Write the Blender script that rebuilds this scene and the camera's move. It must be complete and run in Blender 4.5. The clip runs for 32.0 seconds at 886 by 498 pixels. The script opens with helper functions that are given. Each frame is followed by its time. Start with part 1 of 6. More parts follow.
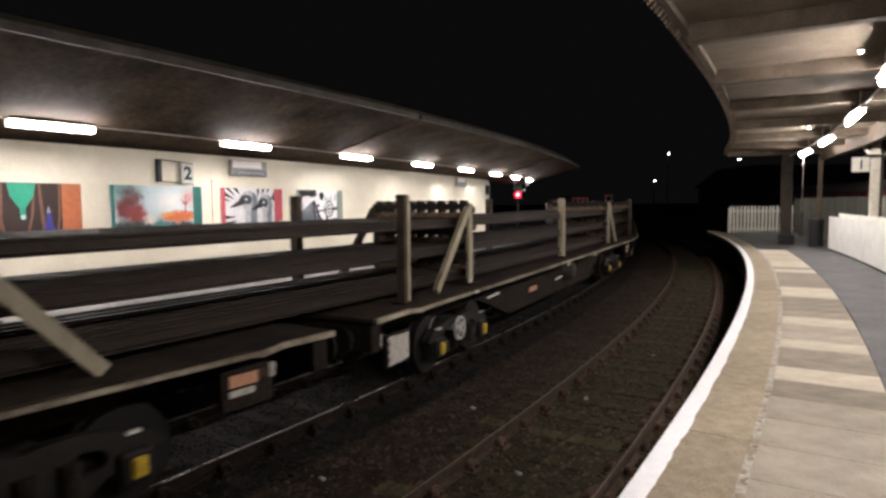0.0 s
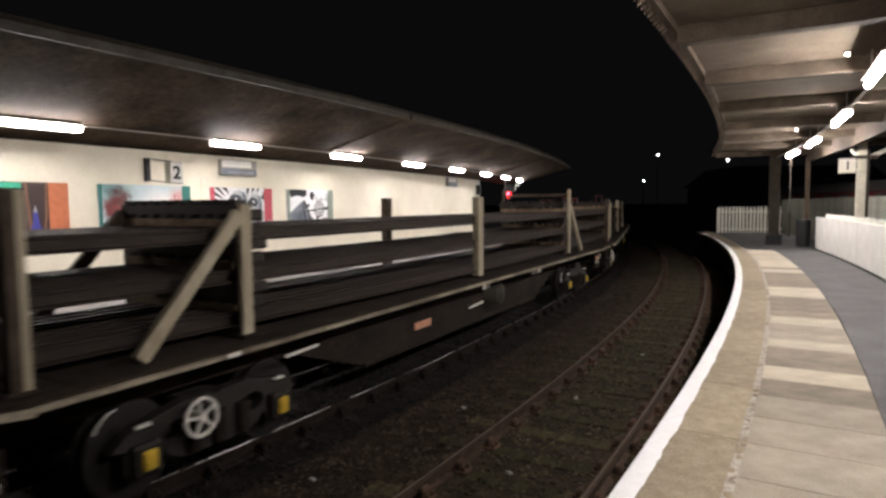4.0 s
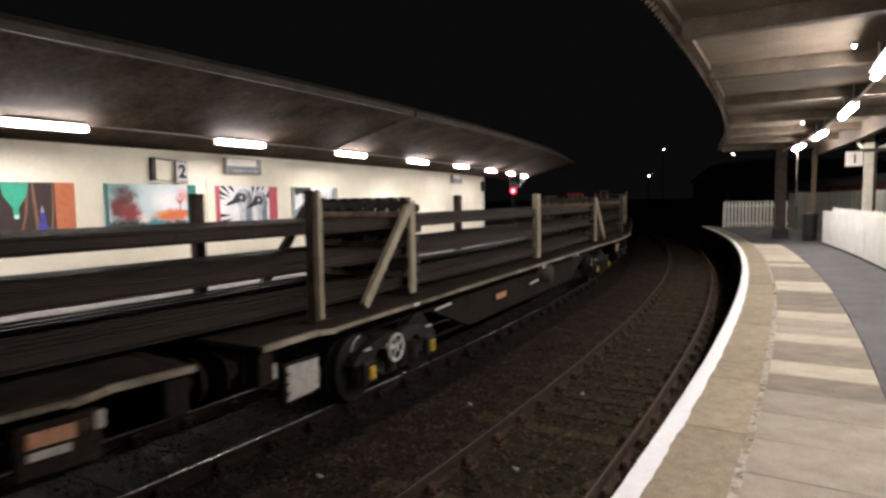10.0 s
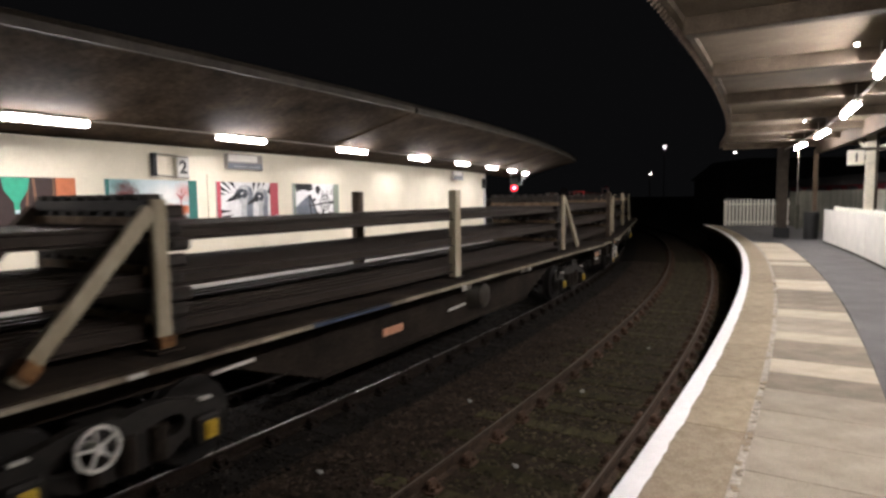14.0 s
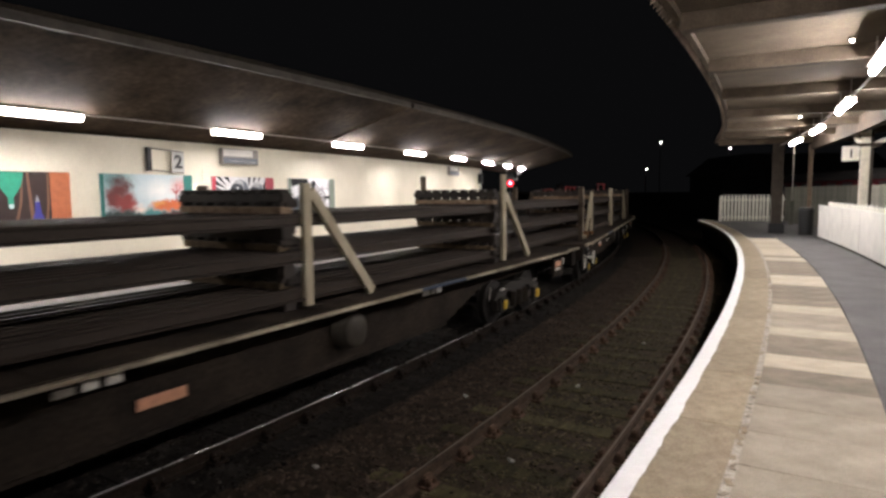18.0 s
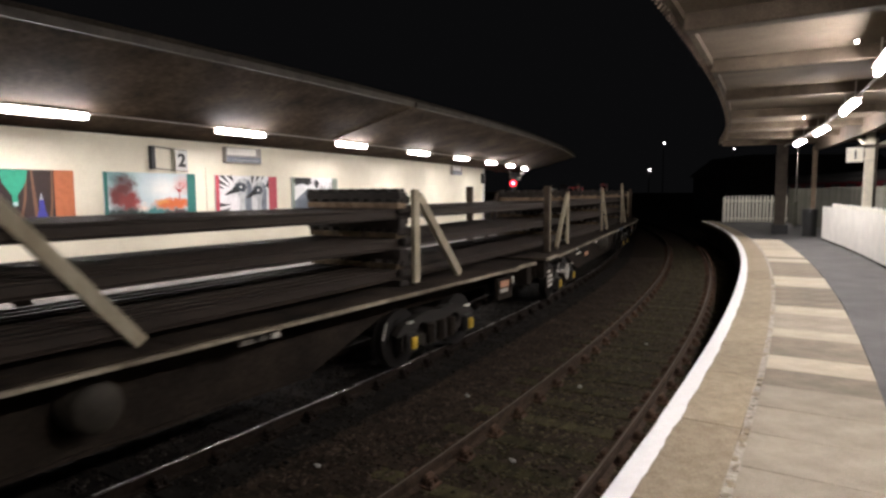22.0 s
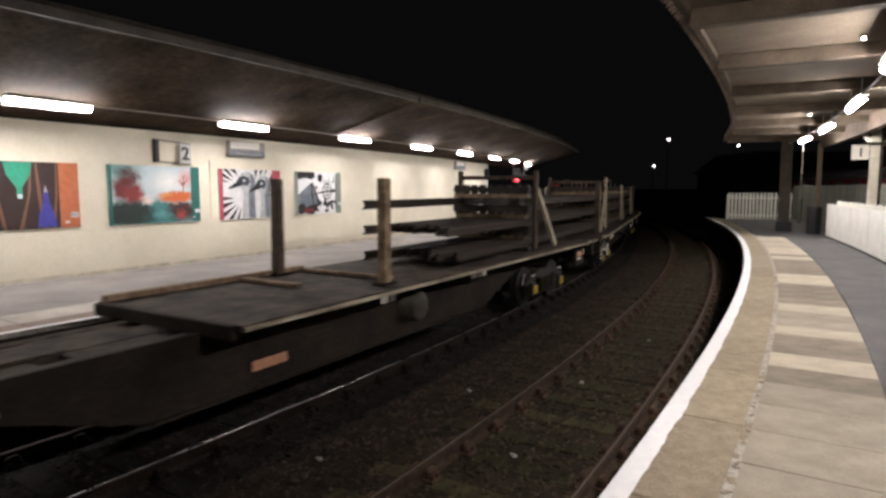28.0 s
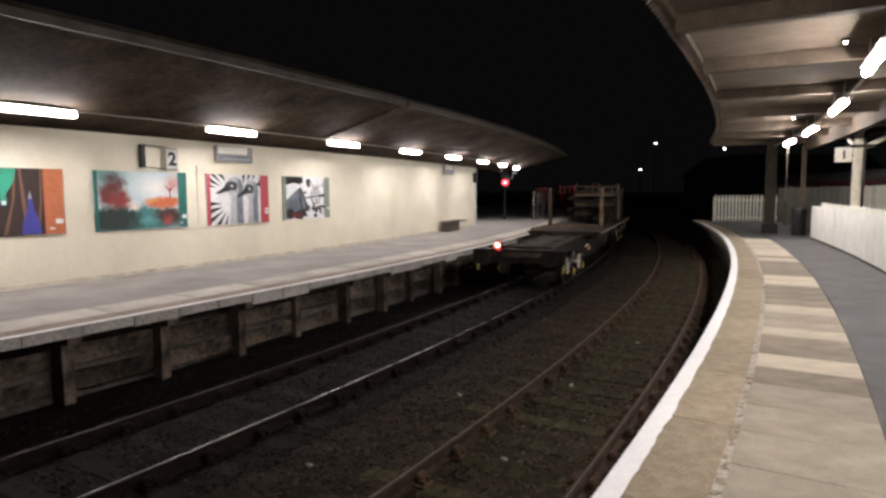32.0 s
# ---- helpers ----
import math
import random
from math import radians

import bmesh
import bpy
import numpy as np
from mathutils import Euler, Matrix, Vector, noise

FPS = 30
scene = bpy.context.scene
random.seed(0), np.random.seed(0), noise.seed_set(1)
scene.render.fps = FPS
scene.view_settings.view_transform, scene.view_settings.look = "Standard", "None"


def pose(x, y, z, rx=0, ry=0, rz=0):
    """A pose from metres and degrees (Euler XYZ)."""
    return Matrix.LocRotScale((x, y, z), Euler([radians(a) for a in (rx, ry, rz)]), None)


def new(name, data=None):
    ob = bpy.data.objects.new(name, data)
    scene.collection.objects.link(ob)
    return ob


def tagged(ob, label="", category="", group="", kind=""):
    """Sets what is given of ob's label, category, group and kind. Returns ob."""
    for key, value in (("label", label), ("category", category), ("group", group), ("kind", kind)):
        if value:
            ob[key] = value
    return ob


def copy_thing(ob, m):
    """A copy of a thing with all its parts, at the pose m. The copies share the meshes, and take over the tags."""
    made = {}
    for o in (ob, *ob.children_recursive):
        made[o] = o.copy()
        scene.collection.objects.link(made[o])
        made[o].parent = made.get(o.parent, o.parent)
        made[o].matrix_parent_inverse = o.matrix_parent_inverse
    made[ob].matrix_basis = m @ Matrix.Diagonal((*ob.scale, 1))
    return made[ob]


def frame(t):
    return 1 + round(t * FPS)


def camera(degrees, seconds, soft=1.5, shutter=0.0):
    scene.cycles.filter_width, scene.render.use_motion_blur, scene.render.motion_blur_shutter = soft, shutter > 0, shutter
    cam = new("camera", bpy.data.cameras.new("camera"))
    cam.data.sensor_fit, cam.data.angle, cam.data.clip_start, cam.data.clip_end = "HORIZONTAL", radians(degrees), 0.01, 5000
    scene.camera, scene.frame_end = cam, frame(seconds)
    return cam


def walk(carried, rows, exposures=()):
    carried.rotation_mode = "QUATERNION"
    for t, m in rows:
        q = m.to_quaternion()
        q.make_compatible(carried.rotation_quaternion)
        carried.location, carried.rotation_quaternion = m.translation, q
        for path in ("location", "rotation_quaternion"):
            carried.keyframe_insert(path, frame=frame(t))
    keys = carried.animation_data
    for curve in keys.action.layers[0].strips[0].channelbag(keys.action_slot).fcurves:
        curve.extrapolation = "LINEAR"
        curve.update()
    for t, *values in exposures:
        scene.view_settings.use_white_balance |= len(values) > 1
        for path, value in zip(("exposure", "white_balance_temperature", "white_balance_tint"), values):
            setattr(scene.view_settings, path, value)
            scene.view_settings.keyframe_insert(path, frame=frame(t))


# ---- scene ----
from mathutils import geometry

# camera: hand-held at one spot on platform 1, small turns only
EYE = (0.0, 0.0, 1.749)
TURNS = (
    (0, 85.770, 0.483, 1.252), (0.5, 85.754, 0.448, 1.186), (1, 85.766, 0.434, 1.041), (1.5, 85.764, 0.449, 0.876),
    (2, 85.739, 0.408, 0.727), (2.5, 85.724, 0.340, 0.627), (3, 85.728, 0.340, 0.526), (3.5, 85.739, 0.369, 0.439),
    (5.5, 85.814, 0.375, 0.310), (6, 85.813, 0.399, 0.331), (6.5, 85.790, 0.227, 0.392), (7, 85.781, 0.245, 0.440),
    (7.5, 85.729, 0.363, 0.514), (8, 85.687, 0.457, 0.591), (8.5, 85.634, 0.563, 0.651), (9, 85.584, 0.560, 0.695),
    (9.5, 85.499, 0.722, 0.735), (10, 85.457, 0.853, 0.822), (10.5, 85.425, 0.780, 0.904), (11, 85.412, 0.716, 0.989),
    (11.5, 85.414, 0.704, 1.027), (12, 85.410, 0.640, 1.066), (12.5, 85.363, 0.663, 1.055), (13, 85.312, 0.715, 0.976),
    (13.5, 85.245, 0.616, 0.945), (14, 85.168, 0.587, 0.910), (14.5, 85.112, 0.567, 0.874), (16.5, 84.824, 0.333, 0.648),
    (17, 84.774, 0.426, 0.607), (17.5, 84.731, 0.422, 0.575), (18, 84.712, 0.496, 0.537), (18.5, 84.738, 0.483, 0.554),
    (19, 84.774, 0.448, 0.571), (19.5, 84.792, 0.416, 0.607), (20, 84.806, 0.447, 0.618), (20.5, 84.804, 0.406, 0.660),
    (21, 84.788, 0.225, 0.704), (21.5, 84.740, 0.184, 0.762), (22, 84.682, 0.247, 0.806), (22.5, 84.614, 0.265, 0.858),
    (23, 84.532, 0.288, 0.923), (23.5, 84.451, 0.352, 0.954), (24, 84.393, 0.418, 1.012), (24.5, 84.353, 0.468, 1.062),
    (25, 84.300, 0.242, 1.126), (25.5, 84.284, 0.107, 1.195), (27.5, 84.207, -0.136, 1.146), (28, 84.213, -0.119, 1.111),
    (28.5, 84.204, 0.095, 1.043), (29, 84.193, 0.028, 0.983), (29.5, 84.170, -0.081, 0.921), (30, 84.181, 0.059, 0.815),
    (30.5, 84.238, 0.252, 0.700), (31, 84.318, 0.193, 0.571), (31.5, 84.453, 0.254, 0.335), (32, 84.595, 0.182, 0.061),
)
cam = camera(72.27, 32.0, soft=2.8, shutter=0.5)
walk(cam, [(t, pose(*EYE, a, b, c)) for t, a, b, c in TURNS], exposures=((0.0, 0.20), (25.5, 0.20), (29.0, 0.05), (32.0, 0.02)))

# plan: everything bends round one centre, the rails lie 0.98 m under the platform
CX, CY = -103.771, 67.359
R_EDGE1, R_EDGE2 = 122.65, 115.465
R_TRACK1, R_TRACK2 = 121.15, 117.40
Z_RAIL = -0.979
Z_BALLAST = Z_RAIL - 0.158
R_WALL, WALL_START, WALL_END = 111.35, -66.0, -36.6
LAMP_OFF = 1.25

# night sky
world = bpy.data.worlds.new("night")
scene.world = world
world.use_nodes = True
world.node_tree.nodes["Background"].inputs[0].default_value = (0.010, 0.010, 0.011, 1)
world.node_tree.nodes["Background"].inputs[1].default_value = 0.27

TUBE_POWER = 176.0
TUBE_POWER_1 = 208.0


# ---------------------------------------------------------------- materials
def mat(name, color, rough=0.7, metal=0.0, var=0.25, scale=6.0, bump=0.15, fine=60.0, spec=0.4, tint=None, stretch=None, island=0.0, loose=0.0):
    """Procedural surface: two scales of colour variation, fine relief and uneven gloss."""
    m = bpy.data.materials.new(name)
    m.use_nodes = True
    nt = m.node_tree
    b = nt.nodes["Principled BSDF"]
    b.inputs["Metallic"].default_value = metal
    b.inputs["Specular IOR Level"].default_value = spec
    tc = nt.nodes.new("ShaderNodeTexCoord")
    mp = nt.nodes.new("ShaderNodeMapping")
    if stretch:
        mp.inputs["Scale"].default_value = stretch
    nt.links.new(tc.outputs["Object"], mp.inputs["Vector"])
    n1 = nt.nodes.new("ShaderNodeTexNoise")
    n1.inputs["Scale"].default_value = scale
    n1.inputs["Detail"].default_value = 5
    n1.inputs["Roughness"].default_value = 0.62
    n2 = nt.nodes.new("ShaderNodeTexNoise")
    n2.inputs["Scale"].default_value = fine
    n2.inputs["Detail"].default_value = 3
    for n in (n1, n2):
        nt.links.new(mp.outputs[0], n.inputs["Vector"])
    ramp = nt.nodes.new("ShaderNodeValToRGB")
    lo = tint if tint else tuple(c * (1 - var) for c in color)
    hi = tuple(min(1, c * (1 + var * 0.6)) for c in color)
    ramp.color_ramp.elements[0].color = (*lo, 1)
    ramp.color_ramp.elements[0].position = 0.32
    ramp.color_ramp.elements[1].color = (*hi, 1)
    ramp.color_ramp.elements[1].position = 0.68
    nt.links.new(n1.outputs["Fac"], ramp.inputs[0])
    mix = nt.nodes.new("ShaderNodeMix")
    mix.data_type = "RGBA"
    mix.blend_type = "MULTIPLY"
    mix.inputs["Factor"].default_value = min(1.0, var * 1.6)
    nt.links.new(ramp.outputs[0], mix.inputs["A"])
    r2 = nt.nodes.new("ShaderNodeValToRGB")
    r2.color_ramp.elements[0].color = (0.55, 0.55, 0.55, 1)
    r2.color_ramp.elements[0].position = 0.3
    r2.color_ramp.elements[1].color = (1.15, 1.15, 1.15, 1)
    r2.color_ramp.elements[1].position = 0.7
    nt.links.new(n2.outputs["Fac"], r2.inputs[0])
    nt.links.new(r2.outputs[0], mix.inputs["B"])
    out = mix.outputs["Result"]
    if island:
        oi = nt.nodes.new("ShaderNodeObjectInfo")
        hs = nt.nodes.new("ShaderNodeHueSaturation")
        mr = nt.nodes.new("ShaderNodeMapRange")
        mr.inputs["To Min"].default_value = 1 - island
        mr.inputs["To Max"].default_value = 1 + island
        nt.links.new(oi.outputs["Random"], mr.inputs["Value"])
        nt.links.new(mr.outputs[0], hs.inputs["Value"])
        nt.links.new(out, hs.inputs["Color"])
        out = hs.outputs[0]
    if loose:
        ge = nt.nodes.new("ShaderNodeNewGeometry")
        hs = nt.nodes.new("ShaderNodeHueSaturation")
        mr = nt.nodes.new("ShaderNodeMapRange")
        mr.inputs["To Min"].default_value = 1 - loose
        mr.inputs["To Max"].default_value = 1 + loose * 1.6
        nt.links.new(ge.outputs["Random Per Island"], mr.inputs["Value"])
        nt.links.new(mr.outputs[0], hs.inputs["Value"])
        nt.links.new(out, hs.inputs["Color"])
        out = hs.outputs[0]
    nt.links.new(out, b.inputs["Base Color"])
    rr = nt.nodes.new("ShaderNodeMapRange")
    rr.inputs["To Min"].default_value = max(0.05, rough - 0.12)
    rr.inputs["To Max"].default_value = min(1.0, rough + 0.12)
    nt.links.new(n1.outputs["Fac"], rr.inputs["Value"])
    nt.links.new(rr.outputs[0], b.inputs["Roughness"])
    bp = nt.nodes.new("ShaderNodeBump")
    bp.inputs["Strength"].default_value = bump
    bp.inputs["Distance"].default_value = 0.01
    nt.links.new(n2.outputs["Fac"], bp.inputs["Height"])
    nt.links.new(bp.outputs[0], b.inputs["Normal"])
    return m


def glow(name, color, strength, base=(0.8, 0.8, 0.8)):
    m = bpy.data.materials.new(name)
    m.use_nodes = True
    b = m.node_tree.nodes["Principled BSDF"]
    b.inputs["Base Color"].default_value = (*base, 1)
    b.inputs["Emission Color"].default_value = (*color, 1)
    b.inputs["Emission Strength"].default_value = strength
    return m


M_WALL = mat("cream_painted_wall", (0.735, 0.685, 0.555), 0.75, var=0.08, scale=0.9, bump=0.2, fine=22, tint=(0.66, 0.61, 0.48))
M_CONCRETE = mat("weathered_concrete", (0.30, 0.28, 0.25), 0.9, var=0.4, scale=3, bump=0.5, fine=40)
M_FACE = mat("stained_face_concrete", (0.118, 0.094, 0.072), 0.95, var=0.7, scale=1.6, bump=0.6, fine=14, spec=0.1, tint=(0.012, 0.009, 0.007), island=0.55)
M_ASPHALT2 = mat("worn_grey_asphalt", (0.315, 0.292, 0.277), 0.85, var=0.25, scale=0.9, bump=0.4, fine=90, spec=0.2)
M_COPING2 = mat("brown_worn_coping", (0.33, 0.265, 0.215), 0.88, var=0.3, scale=1.3, bump=0.4, fine=60, spec=0.2, island=0.08)
M_PAVE2 = mat("grey_patched_paving", (0.54, 0.50, 0.45), 0.88, var=0.3, scale=1.1, bump=0.4, fine=60, spec=0.2, tint=(0.34, 0.31, 0.27), island=0.16)
M_NOSE2 = mat("pale_concrete_nosing", (0.46, 0.435, 0.40), 0.9, var=0.4, scale=2.5, bump=0.5, fine=40, spec=0.15, island=0.15)
M_COPING = mat("coping_stone", (0.335, 0.280, 0.198), 0.9, var=0.26, scale=7, bump=0.6, fine=45, spec=0.2, tint=(0.265, 0.215, 0.145), island=0.1)
M_SLAB_DARK = mat("worn_dark_paving_slab", (0.285, 0.243, 0.185), 0.85, var=0.25, scale=3, bump=0.3, fine=80, spec=0.2, tint=(0.19, 0.165, 0.125), island=0.10)
M_JOINT = mat("dark_joint_dirt", (0.10, 0.085, 0.07), 0.95, var=0.4, scale=14, bump=0.6, fine=60)
M_SLAB = mat("paving_slab", (0.365, 0.320, 0.250), 0.85, var=0.25, scale=3, bump=0.3, fine=80, spec=0.2, tint=(0.28, 0.245, 0.19), island=0.10)
M_SLAB_LIGHT = mat("pale_paving_slab", (0.49, 0.435, 0.335), 0.85, var=0.2, scale=3, bump=0.3, fine=80, spec=0.2, tint=(0.40, 0.345, 0.26), island=0.1)
M_MORTAR = mat("pale_mortar", (0.43, 0.38, 0.31), 0.9, var=0.4, scale=14, bump=0.6, fine=60)
M_WHITE_LINE = mat("white_edge_paint", (0.93, 0.93, 0.92), 0.6, var=0.06, scale=12, bump=0.3, fine=70)
M_ASPHALT = mat("platform_asphalt", (0.125, 0.121, 0.118), 0.8, var=0.3, scale=1.2, bump=0.5, fine=120, spec=0.25)
M_BRICK = mat("dark_platform_face", (0.11, 0.095, 0.08), 0.9, var=0.5, scale=2.5, bump=0.8, fine=18)
M_BALLAST = mat("ballast", (0.035, 0.025, 0.0172), 0.95, var=0.6, scale=5, bump=0.8, fine=42, spec=0.1, tint=(0.012, 0.0085, 0.0055))
# far track: ballast and stones darker than on the near track
M_BALLAST_FAR = mat("oil_blackened_ballast", (0.0125, 0.0105, 0.0085), 0.9, var=0.6, scale=6, bump=1.0, fine=42, spec=0.1)
M_STONE_FAR = mat("oil_blackened_stone", (0.020, 0.0168, 0.0138), 0.9, var=0.5, scale=7, bump=0.5, fine=50, spec=0.12, loose=0.7)
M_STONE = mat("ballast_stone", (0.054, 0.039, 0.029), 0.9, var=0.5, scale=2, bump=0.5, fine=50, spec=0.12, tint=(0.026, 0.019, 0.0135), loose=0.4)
M_STONE_MOSS = mat("mossy_ballast_stone", (0.055, 0.044, 0.028), 0.9, var=0.5, scale=1.6, bump=0.5, fine=50, spec=0.12, tint=(0.035, 0.030, 0.016), loose=0.5)
M_CHAIR = mat("rusty_chair_iron", (0.085, 0.051, 0.034), 0.9, var=0.4, scale=9, bump=0.4, fine=40, spec=0.15, island=0.3)
M_SLEEPER = mat("mossy_timber_sleeper", (0.055, 0.048, 0.022), 0.95, var=0.5, scale=2.5, bump=0.6, fine=40, spec=0.1, stretch=(1, 3, 1), tint=(0.022, 0.018, 0.011), island=0.3)
M_RAIL_TOP = mat("polished_rail_head", (0.21, 0.208, 0.205), 0.29, metal=1.0, var=0.06, scale=2, bump=0.0)
M_RAIL_BLACK = mat("grimy_rail_head", (0.07, 0.056, 0.045), 0.5, metal=0.4, var=0.3, scale=3, bump=0.05)
M_RAIL_DULL = mat("dull_rail_head", (0.12, 0.095, 0.075), 0.5, metal=0.5, var=0.3, scale=4, bump=0.1)
M_RUST = mat("rusty_steel", (0.062, 0.041, 0.028), 0.9, var=0.5, scale=9, bump=0.5, fine=50, spec=0.15, island=0.2)
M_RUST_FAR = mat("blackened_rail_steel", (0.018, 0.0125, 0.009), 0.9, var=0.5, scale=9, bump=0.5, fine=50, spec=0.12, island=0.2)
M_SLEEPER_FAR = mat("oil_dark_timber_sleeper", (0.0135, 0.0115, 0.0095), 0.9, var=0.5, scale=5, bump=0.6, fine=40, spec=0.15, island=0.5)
M_CANOPY2 = mat("dark_canopy_boards", (0.070, 0.051, 0.035), 0.9, var=0.6, scale=0.9, bump=0.3, fine=9, spec=0.06, tint=(0.022, 0.015, 0.0105))
M_FASCIA = mat("grey_fascia_paint", (0.070, 0.061, 0.051), 0.8, var=0.35, scale=3, bump=0.2, spec=0.15)
M_CANOPY1 = mat("pale_canopy_soffit", (0.130, 0.105, 0.077), 0.85, var=0.3, scale=1.5, bump=0.3, fine=30, spec=0.12, tint=(0.098, 0.077, 0.055))
M_BEAM = mat("canopy_beam_paint", (0.078, 0.060, 0.043), 0.85, var=0.4, scale=3, bump=0.3, spec=0.15, tint=(0.052, 0.039, 0.027))
M_TUBE = glow("fluorescent_tube", (1.0, 0.937, 0.930), TUBE_POWER)
M_TUBE1 = glow("fluorescent_tube_near", (1.0, 0.937, 0.930), TUBE_POWER_1)
M_SMALL = glow("bulkhead_light", (1.0, 0.92, 0.8), 22.0)
M_FARLAMP = glow("far_street_light", (1.0, 0.95, 0.9), 18.0)
M_RED_SIGNAL = glow("red_signal_lens", (1.0, 0.045, 0.075), 34.0, (0.4, 0.0, 0.0))
M_RED_HALO = glow("red_signal_glass", (1.0, 0.015, 0.03), 1.6, (0.4, 0.0, 0.0))
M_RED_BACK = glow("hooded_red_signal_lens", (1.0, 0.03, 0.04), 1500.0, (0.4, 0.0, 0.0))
M_TAIL = glow("tail_lamp_lens", (1.0, 0.10, 0.06), 9.0, (0.5, 0.02, 0.02))
M_TAIL_CORE = glow("tail_lamp_bulb", (1.0, 0.62, 0.5), 22.0)
M_HOUSING = mat("white_lamp_housing", (0.7, 0.7, 0.68), 0.5, var=0.1)
M_CONDUIT = mat("grey_conduit", (0.33, 0.30, 0.27), 0.6, var=0.2)
M_BLACK = mat("black_paint", (0.012, 0.012, 0.013), 0.55, var=0.3)
M_SIGN = mat("white_sign_enamel", (0.50, 0.49, 0.45), 0.4, var=0.1, scale=3)
M_SIGN1 = mat("cream_sign_enamel", (0.78, 0.74, 0.62), 0.4, var=0.1, scale=3)
M_DECK = mat("dirty_wagon_deck", (0.046, 0.034, 0.0245), 0.9, var=0.6, scale=1.8, bump=0.5, fine=25, spec=0.12, tint=(0.014, 0.0105, 0.008))
M_SILL = mat("pale_dirty_side_sill", (0.34, 0.30, 0.225), 0.7, var=0.5, scale=2.6, bump=0.3, fine=30, spec=0.25, tint=(0.13, 0.10, 0.07), stretch=(0.7, 1, 1))
M_SILL_BLUE = mat("blue_painted_side_sill", (0.035, 0.05, 0.085), 0.6, var=0.4, scale=7, bump=0.2)
M_UNDER = mat("grimy_underframe", (0.025, 0.019, 0.0142), 0.85, var=0.6, scale=1.5, bump=0.4, fine=22, spec=0.1, tint=(0.012, 0.0092, 0.007))
M_BOGIE = mat("grimy_bogie_casting", (0.019, 0.0155, 0.012), 0.65, var=0.5, scale=6, bump=0.4, fine=30, spec=0.35)
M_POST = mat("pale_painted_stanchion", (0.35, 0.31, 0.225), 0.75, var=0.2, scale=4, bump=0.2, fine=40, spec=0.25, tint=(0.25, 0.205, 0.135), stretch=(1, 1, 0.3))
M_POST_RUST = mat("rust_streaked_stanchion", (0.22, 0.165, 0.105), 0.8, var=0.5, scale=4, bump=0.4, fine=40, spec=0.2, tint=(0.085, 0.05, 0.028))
# darker copy of the post colours, with the shade put into the colour
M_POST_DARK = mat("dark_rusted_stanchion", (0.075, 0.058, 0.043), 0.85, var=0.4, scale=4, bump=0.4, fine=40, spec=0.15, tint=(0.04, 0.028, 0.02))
M_FLAKE = mat("flaking_orange_rust", (0.20, 0.105, 0.045), 0.9, var=0.6, scale=9, bump=0.5, fine=40, spec=0.15, tint=(0.07, 0.032, 0.016))
M_WHEEL = mat("grimy_wheel_steel", (0.017, 0.0145, 0.0125), 0.55, metal=0.4, var=0.4, scale=5, bump=0.2)
M_TIMBER = mat("pale_packing_timber", (0.23, 0.165, 0.11), 0.88, var=0.4, scale=8, bump=0.4, fine=50, spec=0.2, tint=(0.12, 0.08, 0.05))
M_TIMBER_DIM = mat("grimy_deck_timber", (0.12, 0.088, 0.055), 0.9, var=0.5, scale=5, bump=0.4, fine=40, spec=0.15, tint=(0.05, 0.036, 0.023))
M_DARKSTEEL = mat("dark_rail_clamp", (0.026, 0.020, 0.016), 0.7, var=0.4, scale=8, bump=0.4, spec=0.25)
M_LOADRAIL = mat("brown_load_rail", (0.031, 0.0225, 0.017), 0.65, var=0.25, scale=2.2, bump=0.12, fine=30, spec=0.18, stretch=(0.5, 1, 1))
M_YELLOW = mat("yellow_axlebox_cover", (0.55, 0.36, 0.035), 0.5, var=0.35, scale=9)
M_WHITE = mat("white_paint", (0.68, 0.66, 0.6), 0.5, var=0.2, scale=10)
M_PANEL = mat("dirty_white_data_panel", (0.45, 0.42, 0.37), 0.6, var=0.3, scale=10)
M_ORANGE = mat("faded_orange_data_panel", (0.55, 0.27, 0.16), 0.6, var=0.25, scale=10)
M_GREEN_LABEL = mat("yellow_green_label", (0.50, 0.52, 0.14), 0.5, var=0.2)
M_PICKET = mat("white_picket_paint", (0.84, 0.82, 0.72), 0.6, var=0.12, scale=6, island=0.08)
M_HOARDING = mat("white_boarding", (0.84, 0.82, 0.76), 0.5, var=0.1, scale=2.2, bump=0.15)
M_PILLAR = mat("dark_brown_pillar", (0.068, 0.056, 0.045), 0.8, var=0.3, scale=4, spec=0.15)
M_POST1 = mat("cream_canopy_post", (0.70, 0.65, 0.52), 0.6, var=0.2, scale=5)
M_BIN = mat("black_bin_plastic", (0.018, 0.018, 0.018), 0.45, var=0.2)
M_GREYFENCE = mat("grey_timber_boards", (0.19, 0.187, 0.153), 0.9, var=0.3, scale=6, stretch=(4, 4, 0.6), spec=0.15, island=0.2)
M_PALE_RAIL = mat("pale_grey_railing", (0.45, 0.43, 0.40), 0.6, var=0.2, scale=5)
M_COACH = mat("maroon_coach_paint", (0.075, 0.005, 0.008), 0.6, var=0.25, scale=4, spec=0.15)
M_RED = mat("red_paint", (0.42, 0.02, 0.025), 0.5, var=0.25, scale=4)
M_DARK = mat("night_masonry", (0.02, 0.018, 0.017), 0.9, var=0.4, scale=1)
M_BENCH = mat("dark_bench_timber", (0.10, 0.085, 0.065), 0.7, var=0.3, scale=8)
M_LITTER = mat("pale_litter", (0.32, 0.32, 0.30), 0.7, var=0.2)


# ---------------------------------------------------------------- mesh helpers
def P(r, deg, z=0.0):
    a = radians(deg)
    return Vector((CX + r * math.cos(a), CY + r * math.sin(a), z))


